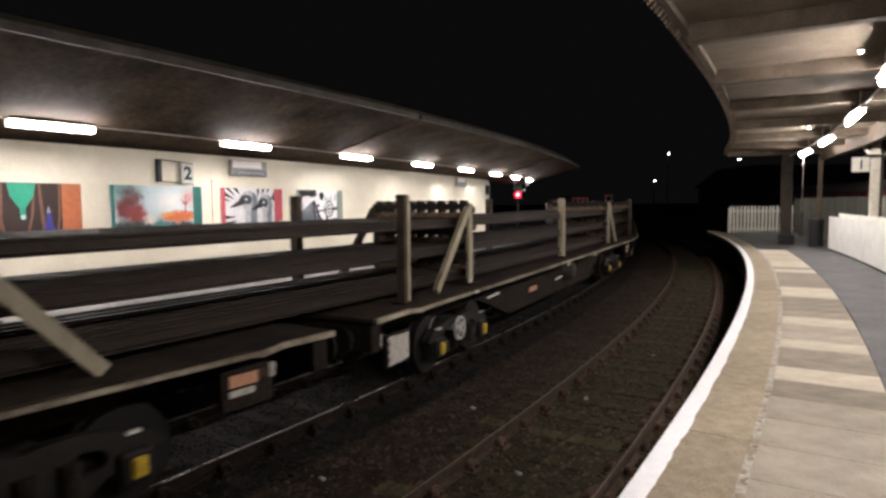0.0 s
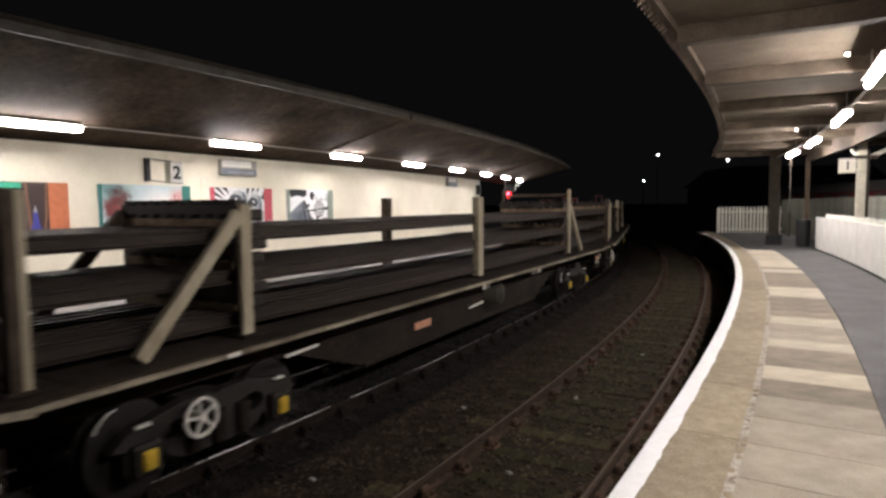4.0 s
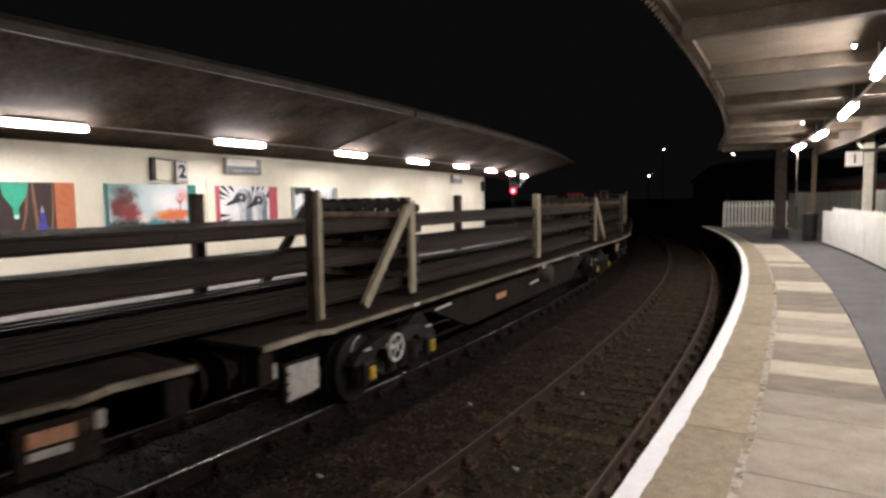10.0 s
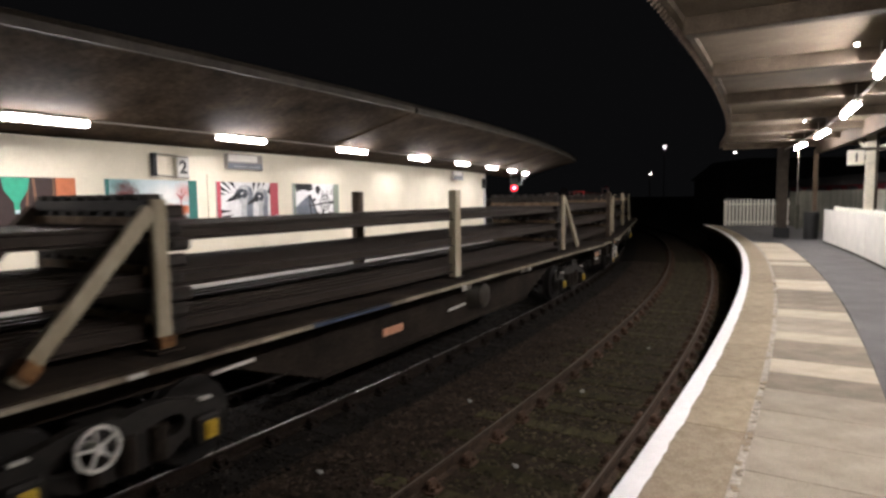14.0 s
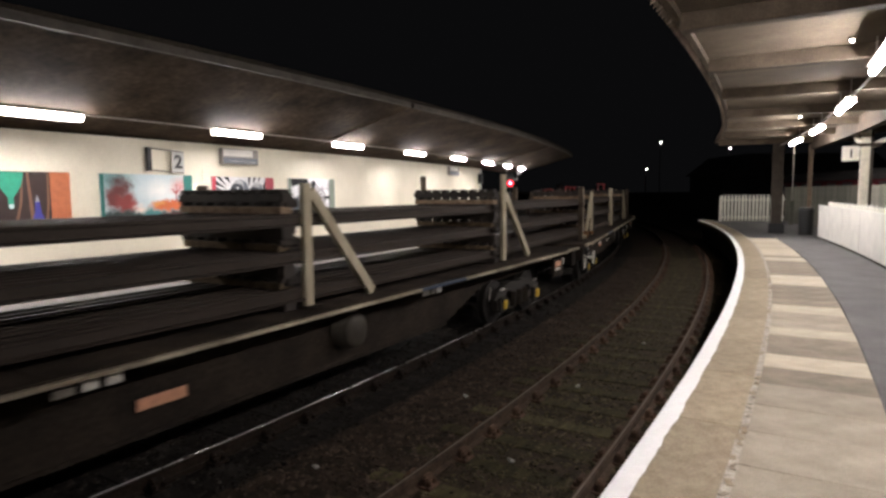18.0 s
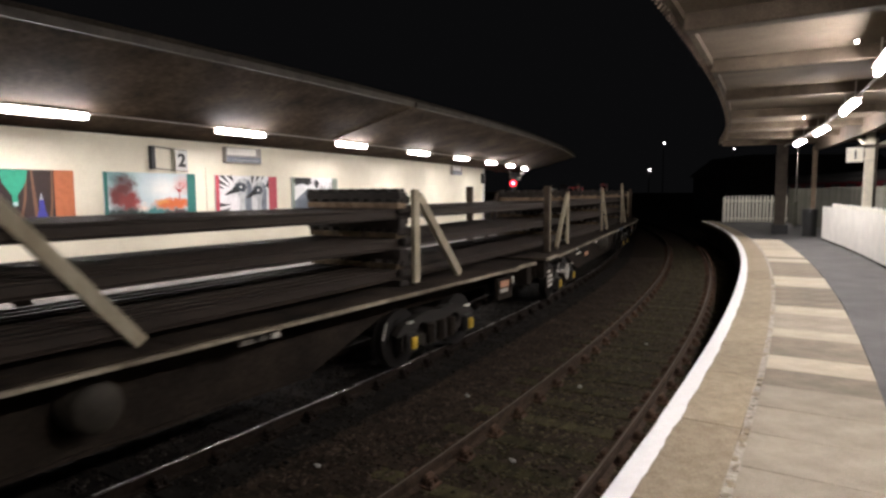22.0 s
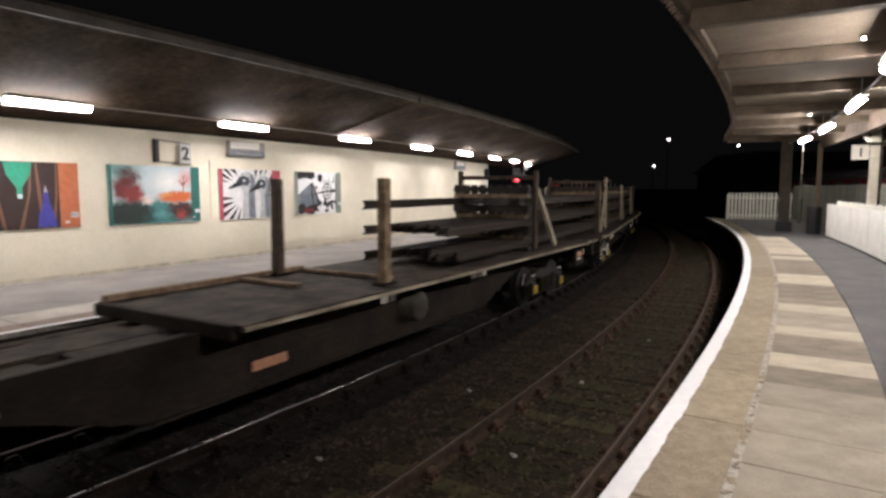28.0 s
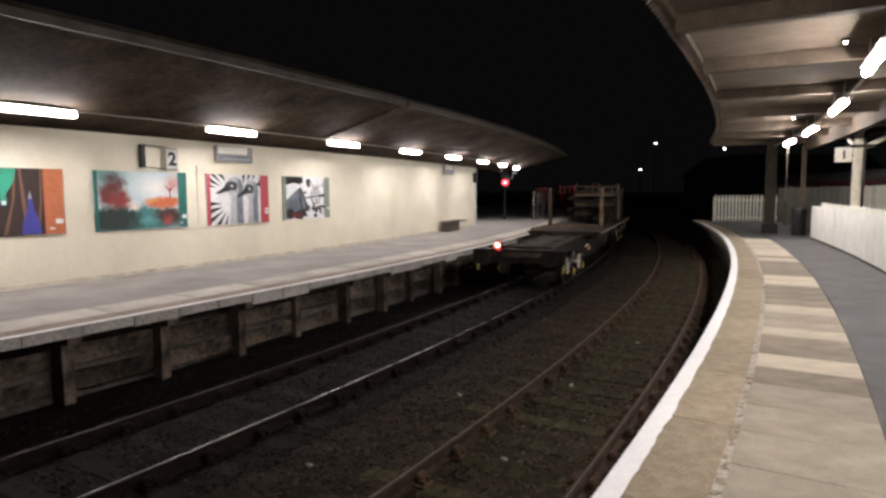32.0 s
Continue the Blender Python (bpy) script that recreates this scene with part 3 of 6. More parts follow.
# ---------------------------------------------------------------- wall and canopies
def build_wall():
    w = tagged(swept("wall_platform", [(R_WALL - 0.32, -0.25), (R_WALL, -0.25), (R_WALL, 2.96), (R_WALL - 0.32, 2.96)], wall_deg(WALL_START), wall_deg(WALL_END), M_WALL), "long curved cream-painted rendered wall behind the platform", "wall", kind="structure")
    swept("skirting", [(R_WALL, 0.0), (R_WALL + 0.014, 0.0), (R_WALL + 0.012, 0.07), (R_WALL, 0.075)], wall_deg(WALL_START), wall_deg(WALL_END) - 0.02, mat("stained_wall_foot", (0.62, 0.56, 0.44), 0.8, var=0.3, scale=3, bump=0.4, fine=25), w, "stained foot of the wall")
    swept("batten", [(R_WALL, 1.29), (R_WALL + 0.014, 1.29), (R_WALL + 0.014, 1.315), (R_WALL, 1.315)], wall_deg(-47.7), wall_deg(-37.3), M_WALL, w, "thin painted batten")
    bm = bmesh.new()
    cyl(bm, (0, -0.02, 1.0), (0, -0.02, 2.36), 0.014, 8)
    part("conduit", bm, M_WALL, w, "painted conduit", m=wall_pose(-55.2))
    bm = bmesh.new()
    cyl(bm, (0, -0.06, 0.0), (0, -0.06, 2.94), 0.05, 10)
    part("downpipe", bm, M_HOUSING, w, "white downpipe", m=wall_pose(WALL_END - 0.15))
    part("alarm_box", one_box((0, -0.12, 2.45), (0.22, 0.2, 0.5), 0.03), M_BLACK, w, "dark box on the wall end", m=wall_pose(WALL_END - 0.4))
    bm = one_box((0, -1.6, 1.5), (0.3, 3.4, 3.0))
    tagged(part("wall_return", bm, M_WALL, m=wall_pose(WALL_START + 0.1)), "cream-painted return of the platform wall", "wall", kind="structure")


def build_rear_wall():
    """The station building behind the viewer, up to the canopy's back."""
    tagged(swept("wall_station_building", [(127.42, -0.25), (127.85, -0.25), (127.85, 3.9), (127.42, 3.9)], -46, -30.5, mat("station_stone", (0.30, 0.26, 0.205), 0.9, var=0.35, scale=2.2, bump=0.6, fine=14, tint=(0.20, 0.165, 0.12))), "plain stone station building wall along the platform", "wall", kind="structure")


def build_canopy_2():
    a0, a1 = -37.0, -14.6
    up = 0.12
    bm = bmesh.new()
    sweep(bm, [(R_WALL - 0.32, 2.965), (R_WALL + LAMP_OFF, 3.19), (R_EDGE2 - 0.3, 3.90), (R_EDGE2 - 0.3, 3.90 + up), (R_WALL + LAMP_OFF, 3.19 + up), (R_WALL - 0.32, 2.965 + up)], a0, a1, 0.4)
    c = tagged(part("canopy_2", bm, M_CANOPY2), "dark sloping boarded canopy over the platform", "canopy", kind="structure")
    swept("fascia", [(R_EDGE2 - 0.3, 3.88), (R_EDGE2 - 0.22, 3.88), (R_EDGE2 - 0.22, 4.005), (R_EDGE2 - 0.3, 4.005)], a0, -26.82, M_FASCIA, c, "grey painted fascia board")
    swept("fascia", [(R_EDGE2 - 0.3, 3.88), (R_EDGE2 - 0.22, 3.88), (R_EDGE2 - 0.22, 4.005), (R_EDGE2 - 0.3, 4.005)], -26.74, a1, M_FASCIA, c, "grey painted fascia board")
    swept("gutter", [(R_EDGE2 - 0.36, 4.01), (R_EDGE2 - 0.22, 4.01), (R_EDGE2 - 0.20, 4.07), (R_EDGE2 - 0.36, 4.07)], a0, a1, M_UNDER, c, "dark gutter")
    # joint rib and board seams on the underside
    for a in (-26.78, -34.0, -19.6):
        bm = bmesh.new()
        beam(bm, P(R_EDGE2 - 0.32, a, 3.885), P(R_WALL + LAMP_OFF + 0.05, a, 3.19), 0.10, 0.03)
        part("rib", bm, M_CANOPY2, c, "narrow joint rib")
    # conduit that links the lamps
    r = R_WALL + LAMP_OFF
    swept("lamp_conduit", [(r - 0.014, 3.155), (r + 0.014, 3.155), (r + 0.014, 3.183), (r - 0.014, 3.183)], a0, -15.2, M_CONDUIT, c, "grey conduit between the lamps")


def build_canopy_1():
    a0, a1 = -42.0, -20.3
    c = tagged(swept("canopy_1", [(122.3, 3.74), (127.4, 3.74), (127.4, 3.86), (122.3, 3.86)], a0, a1, M_CANOPY1), "pale panelled canopy soffit over the platform", "canopy", kind="structure")
    swept("edge_plate", [(122.225, 3.66), (122.30, 3.66), (122.30, 3.85), (122.225, 3.85)], a0, a1, M_BEAM, c, "pale plate behind the sheet edge")
    # corrugated roof sheet edge
    bm = bmesh.new()
    rows = []
    n = 4400
    for i in range(n + 1):
        a = a0 + (a1 - a0) * i / n
        k = math.sin(radians(a) * 122.2 / 0.145 * 2 * math.pi)
        rows.append([bm.verts.new(P(122.20 + 0.036 * k, a, 3.635 + 0.036 * k)), bm.verts.new(P(122.19, a, 3.86 + 0.018 * k)), bm.verts.new(P(123.2, a, 3.94 + 0.018 * k))])
    for i in range(n):
        for k in range(2):
            bm.faces.new((rows[i][k], rows[i + 1][k], rows[i + 1][k + 1], rows[i][k + 1]))
    part("corrugated_edge", bm, M_BEAM, c, "corrugated roof sheet edge")
    swept("eaves_beam", [(125.55, 3.30), (125.72, 3.30), (125.72, 3.74), (125.55, 3.74)], a0, a1, M_BEAM, c, "rear eaves beam")
    for a in (-39.9, -38.4, -36.9, -35.4, -33.9, -32.4, -30.95, -29.5, -28.2, -26.7, -25.1, -23.65, -22.15, -20.45):
        bm = bmesh.new()
        beam(bm, P(122.29, a, 3.64), P(127.2, a, 3.645), 0.20, 0.20)
        bmesh.ops.bevel(bm, geom=bm.edges[:], offset=0.012, segments=1, affect="EDGES")
        part("cross_beam", bm, M_BEAM, c, "pale cross beam")
    bm = bmesh.new()
    sweep(bm, [(124.5, 3.485), (124.53, 3.485), (124.53, 3.515), (124.5, 3.515)], a0, a1, 0.5)
    part("lamp_conduit", bm, M_CONDUIT, c, "grey conduit between the lamps")


build_ground()
build_wall()
build_canopy_2()
build_canopy_1()
build_rear_wall()


# ---------------------------------------------------------------- lamps
def tube_lamp(length, glass, group, label, wing=False):
    """A long fluorescent batten: housing above, glowing diffuser below, end caps. Hangs at its origin."""
    lamp = tagged(empty("fluorescent_lamp"), label, "lamp", group)
    part("housing", one_box((0, 0, -0.012), (length - 0.06, 0.17, 0.024), 0.006), M_FASCIA, lamp, "grey metal housing")
    if not wing:
        for x in (-0.35, 0.35):
            bm = bmesh.new()
            cyl(bm, (x * length, 0, -0.01), (x * length, 0, 0.33), 0.012, 8)
            part("hanger", bm, M_CONDUIT, lamp, "thin grey hanger rod")
    # made-up shield: evens the tube light along the wall behind
    if wing:
        bm = bmesh.new()
        beam(bm, (-length / 2, 0.095, -0.090), (length / 2, 0.095, -0.090), 0.010, 0.124)
        part("reflector", bm, M_FASCIA, lamp, "grey shield added to keep tube light off the upper wall")
    bm = bmesh.new()
    rings = []
    for x, r in ((-0.5, 0.025), (-0.492, 0.042), (-0.475, 0.05), (0.475, 0.05), (0.492, 0.042), (0.5, 0.025)):
        rings.append([bm.verts.new((x * (length - 0.02), r * math.cos(k * math.pi / 8), -0.086 + r * math.sin(k * math.pi / 8))) for k in range(16)])
    for p0, p1 in zip(rings, rings[1:]):
        for k in range(16):
            bm.faces.new((p0[k], p1[k], p1[(k + 1) % 16], p0[(k + 1) % 16]))
    bm.faces.new(rings[0])
    bm.faces.new(rings[-1][::-1])
    part("diffuser", bm, glass, lamp, "glowing white diffuser", smooth=True)
    for s in (-1, 1):
        part("end_cap", one_box((s * (length / 2 - 0.003), 0, -0.05), (0.016, 0.05, 0.05), 0.006), M_FASCIA, lamp)
    return lamp


def build_lamps():
    lamp = tube_lamp(1.38, M_TUBE, "lamps under the far canopy", "lit white fluorescent batten under the dark canopy", True)
    spots = (-63.2, -59.3, -55.2, -51.12, -47.17, -43.31, -39.44, -35.68, -31.83)
    for i, s in enumerate(spots):
        m = wall_pose(s, LAMP_OFF, 3.19)
        if i == 0:
            lamp.matrix_basis = m
        else:
            copy_thing(lamp, m)
    lamp = tube_lamp(1.94, M_TUBE1, "lamps under the near canopy", "lit white fluorescent batten under the pale canopy")
    for i, (r, a) in enumerate(((124.45, -30.75), (124.45, -28.35), (124.56, -25.9), (124.68, -23.35), (124.74, -21.2))):
        low = Vector(EYE) + (P(r, a, 3.56) - Vector(EYE)) * 0.9227
        m = Matrix.Translation(low) @ Matrix.Rotation(radians(a + 90), 4, "Z")
        if i == 0:
            lamp.matrix_basis = m
        else:
            copy_thing(lamp, m)
    for i, (r, a) in enumerate(((124.03, -28.75), (123.95, -24.7))):
        b = tagged(empty("bulkhead_light", Matrix.Translation(Vector(EYE) + (P(r, a, 3.57) - Vector(EYE)) * 1.071)), "small round lit bulkhead light on the soffit", "light", "bulkhead lights")
        bm = bmesh.new()
        cyl(bm, (0, 0, 0.01), (0, 0, 0.05), 0.05, 14)
        part("base", bm, M_BEAM, b)
        bm = bmesh.new()
        bmesh.ops.create_uvsphere(bm, u_segments=12, v_segments=8, radius=0.025)
        part("lens", bm, M_SMALL, b, "glowing lens", smooth=True)


# ---------------------------------------------------------------- posters and signs on the wall
def ink(name, color, **k):
    return mat(name, color, 0.45, var=k.pop("var", 0.15), scale=k.pop("scale", 9.0), bump=0.02, **k)


I_BLACK = ink("print_black", (0.015, 0.015, 0.017))
I_WHITE = ink("print_white", (0.72, 0.72, 0.72))
I_GREY = ink("print_grey", (0.28, 0.30, 0.33))
I_MID = ink("print_slate", (0.14, 0.17, 0.20))
I_ORANGE = ink("print_orange", (0.45, 0.14, 0.06))
I_GREEN = ink("print_green", (0.03, 0.32, 0.20))
I_TEAL = ink("print_teal", (0.02, 0.14, 0.12))
I_BLUE = ink("print_blue", (0.05, 0.05, 0.30))
I_BROWN = ink("print_brown", (0.17, 0.085, 0.05))
I_UMBER = ink("print_umber", (0.035, 0.02, 0.018))
I_RED = ink("print_red", (0.42, 0.06, 0.06), var=0.4)
I_DEEPRED = ink("print_deep_red", (0.16, 0.02, 0.02), var=0.5)
I_ROSE = ink("print_rose", (0.45, 0.07, 0.09))
I_SKY = ink("print_sky", (0.55, 0.63, 0.66), var=0.35, scale=4, tint=(0.30, 0.44, 0.48))
I_SAGE = ink("print_sage", (0.20, 0.24, 0.19))
I_INK = ink("print_ink", (0.055, 0.065, 0.08), var=0.3)
I_SLATE = ink("print_bluegrey", (0.20, 0.225, 0.26), var=0.35, scale=6)
I_PLUME = ink("print_plume", (0.48, 0.49, 0.50), var=0.3, scale=5)
I_YELLOW = ink("print_yellow", (0.6, 0.55, 0.05))


def painting(name, ground, dabs):
    """Soft brushed patches of colour over a ground, in the board's own metres: x, z, half sizes, colour, softness."""
    m = bpy.data.materials.new(name)
    m.use_nodes = True
    nt = m.node_tree
    b = nt.nodes["Principled BSDF"]
    b.inputs["Roughness"].default_value = 0.4

    def node(kind, **k):
        n = nt.nodes.new("ShaderNode" + kind)
        for key, v in k.items():
            if key == "operation":
                n.operation = v
        return n
    tc = node("TexCoord")
    nz = node("TexNoise")
    nz.inputs["Scale"].default_value = 6.5
    nz.inputs["Detail"].default_value = 6.0
    nz.inputs["Roughness"].default_value = 0.7
    nt.links.new(tc.outputs["Object"], nz.inputs["Vector"])
    off = node("VectorMath", operation="MULTIPLY_ADD")
    off.inputs[1].default_value = (0.36, 0.0, 0.36)
    off.inputs[2].default_value = (-0.18, 0.0, -0.18)
    nt.links.new(nz.outputs["Color"], off.inputs[0])
    at = node("VectorMath", operation="ADD")
    nt.links.new(tc.outputs["Object"], at.inputs[0])
    nt.links.new(off.outputs[0], at.inputs[1])
    last = None
    for x, z, rx, rz, c, soft in dabs:
        d = node("VectorMath", operation="SUBTRACT")
        d.inputs[1].default_value = (x, 0, z)
        nt.links.new(at.outputs[0], d.inputs[0])
        e = node("VectorMath", operation="MULTIPLY")
        e.inputs[1].default_value = (1 / rx, 0, 1 / rz)
        nt.links.new(d.outputs[0], e.inputs[0])
        l = node("VectorMath", operation="LENGTH")
        nt.links.new(e.outputs[0], l.inputs[0])
        r = node("MapRange")
        r.inputs["From Min"].default_value = 1.0
        r.inputs["From Max"].default_value = 1.0 - soft
        nt.links.new(l.outputs["Value"], r.inputs["Value"])
        mx = node("Mix")
        mx.data_type = "RGBA"
        mx.inputs["B"].default_value = (*c, 1)
        if last is None:
            mx.inputs["A"].default_value = (*ground, 1)
        else:
            nt.links.new(last, mx.inputs["A"])
        nt.links.new(r.outputs[0], mx.inputs["Factor"])
        last = mx.outputs["Result"]
    nt.links.new(last, b.inputs["Base Color"])
    return m


def poster(s0, s1, z0, z1, base, label, shapes):
    """A printed panel on the wall. Shapes: name, ink, layer, outline in fractions of the panel."""
    w, h = s1 - s0, z1 - z0
    p = tagged(empty("poster", wall_pose((s0 + s1) / 2, 0.006, z0) @ pose(-w / 2, 0, 0)), label, "poster", "posters on the wall")
    part("board", one_box((w / 2, -0.014, h / 2), (w, 0.024, h), 0.003), base, p, "printed board")
    for name, ik, layer, pts in shapes:
        bm = bmesh.new()
        poly(bm, [(x * w, z * h) for x, z in pts], 0.0015)
        ob = part(name, bm, ik, p, m=pose(0, -0.0265 - 0.0022 * layer, 0))
    return p


def blob(cx, cz, rx, rz, n=22, rough=0.18, seed=0.0):
    out = []
    for i in range(n):
        a = 2 * math.pi * i / n
        k = 1 + rough * noise.noise((math.cos(a) * 2 + seed, math.sin(a) * 2, seed))
        k += rough * 0.6 * noise.noise((math.cos(a) * 6, math.sin(a) * 6 + seed, seed))
        out.append((min(0.998, max(0.002, cx + rx * k * math.cos(a))), min(0.998, max(0.002, cz + rz * k * math.sin(a)))))
    return out


def rect(x0, z0, x1, z1):
    return [(x0, z0), (x1, z0), (x1, z1), (x0, z1)]


def build_posters():
    # trees and bottle shapes in dark paint
    sh = [("band", I_ORANGE, 1, rect(0.83, 0, 1, 1))]
    for x, tilt, w in ((0.30, 0.05, 0.05), (0.40, -0.06, 0.04), (0.52, 0.07, 0.045), (0.70, -0.03, 0.05), (0.78, 0.03, 0.04), (0.10, 0.06, 0.05), (0.20, -0.05, 0.04)):
        w *= 0.55
        sh.append(("trunk", I_BROWN, 1, [(x - w, 0.002), (x + w * 0.3, 0.002), (x + w * 0.4 + tilt, 0.55), (x + tilt * 1.4, 0.998), (x - w * 0.7 + tilt * 1.4, 0.998), (x - w * 0.6 + tilt, 0.5)]))
    sh += [("funnel", I_GREEN, 2, [(0.40, 0.99), (0.62, 0.99), (0.60, 0.80), (0.535, 0.62), (0.535, 0.46), (0.495, 0.46), (0.49, 0.62), (0.42, 0.80)]),
           ("bottle", I_BLUE, 2, [(0.64, 0.02), (0.80, 0.02), (0.785, 0.20), (0.745, 0.40), (0.735, 0.55), (0.70, 0.55), (0.695, 0.40), (0.655, 0.20)]),
           ("cap", I_GREY, 3, [(0.70, 0.55), (0.735, 0.55), (0.717, 0.66)]), ("glow", I_SKY, 3, [(0.50, 0.46), (0.53, 0.46), (0.535, 0.52), (0.495, 0.52)]),
           ("dab", I_YELLOW, 2, blob(0.06, 0.2, 0.05, 0.16, seed=2.0)),
           ("label_card", I_WHITE, 2, rect(0.92, 0.16, 0.985, 0.235)), ("print_line", I_WHITE, 2, rect(0.87, 0.075, 0.91, 0.10))]
    poster(-60.4, -58.28, 0.97, 2.20, I_UMBER, "abstract dark tree and bottle painting print with an orange band", sh)
    # red trees by a lake
    sh = [("band", I_TEAL, 3, rect(0.895, 0, 1, 1)), ("margin", I_TEAL, 3, rect(0, 0, 0.035, 1)),
          ("bare_tree", I_RED, 2, [(0.79, 0.52), (0.803, 0.52), (0.808, 0.66), (0.86, 0.78), (0.855, 0.785), (0.806, 0.70), (0.812, 0.84), (0.803, 0.84), (0.799, 0.70), (0.75, 0.77), (0.745, 0.765), (0.795, 0.65)]),
          ("label_card", I_WHITE, 5, rect(0.935, 0.16, 0.99, 0.23)), ("print_line", I_WHITE, 5, rect(0.91, 0.065, 0.935, 0.095))]
    w, h = 2.17, 1.24
    lake = painting("painted_lake", (0.50, 0.60, 0.62), [((x - 0.0) * w, z * h, rx * w, rz * h, c, soft) for x, z, rx, rz, c, soft in (
        (0.10, 0.95, 0.30, 0.40, (0.16, 0.30, 0.30), 0.8), (0.63, 0.72, 0.26, 0.28, (0.80, 0.79, 0.76), 0.9), (0.86, 0.80, 0.16, 0.22, (0.60, 0.30, 0.28), 0.9),
        (0.45, 0.16, 0.62, 0.30, (0.05, 0.20, 0.20), 0.35), (0.17, 0.88, 0.13, 0.14, (0.06, 0.02, 0.02), 0.9), (0.25, 0.80, 0.10, 0.16, (0.10, 0.022, 0.02), 0.9), (0.13, 0.58, 0.13, 0.26, (0.15, 0.02, 0.018), 0.6), (0.25, 0.52, 0.13, 0.24, (0.22, 0.026, 0.022), 0.5), (0.18, 0.72, 0.12, 0.12, (0.12, 0.018, 0.016), 0.7), (0.33, 0.46, 0.06, 0.14, (0.30, 0.04, 0.035), 0.8),
        (0.19, 0.18, 0.32, 0.25, (0.010, 0.024, 0.020), 0.35), (0.40, 0.10, 0.10, 0.12, (0.02, 0.06, 0.05), 0.7), (0.40, 0.40, 0.09, 0.10, (0.80, 0.66, 0.58), 0.8), (0.72, 0.46, 0.25, 0.12, (0.58, 0.13, 0.035), 0.4), (0.60, 0.50, 0.10, 0.06, (0.66, 0.28, 0.08), 0.7),
        (0.80, 0.20, 0.24, 0.20, (0.045, 0.016, 0.012), 0.55), (0.74, 0.30, 0.16, 0.05, (0.06, 0.02, 0.02), 0.6), (0.77, 0.13, 0.08, 0.13, (0.34, 0.04, 0.04), 0.7), (0.55, 0.15, 0.12, 0.10, (0.10, 0.33, 0.34), 0.9))])
    poster(-57.7, -55.53, 0.96, 2.20, lake, "lake landscape print with red trees and a green band", sh)
    # two bird heads with rays
    sh = [("band", I_ROSE, 3, rect(0.855, 0, 1, 1)), ("margin", I_ROSE, 3, rect(0, 0, 0.06, 1))]
    for pts in ([(0.06, 0.998), (0.13, 0.998), (0.24, 0.80)], [(0.06, 0.93), (0.06, 0.84), (0.22, 0.76)], [(0.17, 0.998), (0.25, 0.998), (0.29, 0.86)], [(0.06, 0.80), (0.06, 0.75), (0.16, 0.73)],
                [(0.06, 0.46), (0.06, 0.38), (0.23, 0.42)], [(0.06, 0.32), (0.06, 0.22), (0.25, 0.36)], [(0.06, 0.14), (0.06, 0.04), (0.27, 0.30)], [(0.13, 0.002), (0.20, 0.002), (0.29, 0.26)], [(0.26, 0.002), (0.30, 0.002), (0.33, 0.22)],
                [(0.56, 0.998), (0.61, 0.998), (0.57, 0.80)], [(0.65, 0.998), (0.70, 0.998), (0.64, 0.86)], [(0.74, 0.998), (0.78, 0.998), (0.73, 0.90)], [(0.855, 0.94), (0.855, 0.74), (0.80, 0.80)],
                [(0.69, 0.42), (0.77, 0.40), (0.70, 0.38)], [(0.70, 0.28), (0.77, 0.27), (0.71, 0.24)], [(0.70, 0.12), (0.76, 0.12), (0.71, 0.09)]):
        sh.append(("ray", I_BLACK, 1, pts))
    for dx, dz, sc in ((0.0, 0.0, 1.0), (0.335, -0.06, 0.82)):
        def bird(*pts):
            return [(min(0.85, max(0.055, dx + 0.10 + (x - 0.10) * sc)), min(0.998, max(0.002, (dz if z > 0.1 else 0) + z))) for x, z in pts]
        sh += [("neck", I_PLUME, 2, bird((0.34, 0.002), (0.56, 0.002), (0.555, 0.50), (0.57, 0.76), (0.53, 0.90), (0.45, 0.955), (0.36, 0.93), (0.30, 0.83), (0.32, 0.66), (0.37, 0.55), (0.36, 0.30))),
               ("shade", I_SLATE, 3, bird((0.46, 0.002), (0.56, 0.002), (0.555, 0.50), (0.57, 0.76), (0.53, 0.90), (0.48, 0.93), (0.49, 0.70), (0.45, 0.52))),
               ("head", I_INK, 4, bird((0.26, 0.75), (0.31, 0.85), (0.38, 0.87), (0.46, 0.84), (0.48, 0.76), (0.44, 0.67), (0.37, 0.69), (0.31, 0.68))),
               ("beak", I_BLACK, 5, bird((0.33, 0.80), (0.26, 0.74), (0.17, 0.66), (0.12, 0.61), (0.19, 0.615), (0.27, 0.645), (0.36, 0.68))),
               ("eye", I_WHITE, 6, blob(dx + 0.10 + 0.285 * sc, 0.775 + dz, 0.018, 0.022, 10, 0.0))]
    sh += [("label_card", I_WHITE, 4, rect(0.93, 0.18, 0.99, 0.25)), ("label_card", I_WHITE, 4, rect(0.93, 0.27, 0.99, 0.31))]
    poster(-54.97, -52.91, 0.95, 2.19, I_WHITE, "black and white print of two bird heads with a red band", sh)
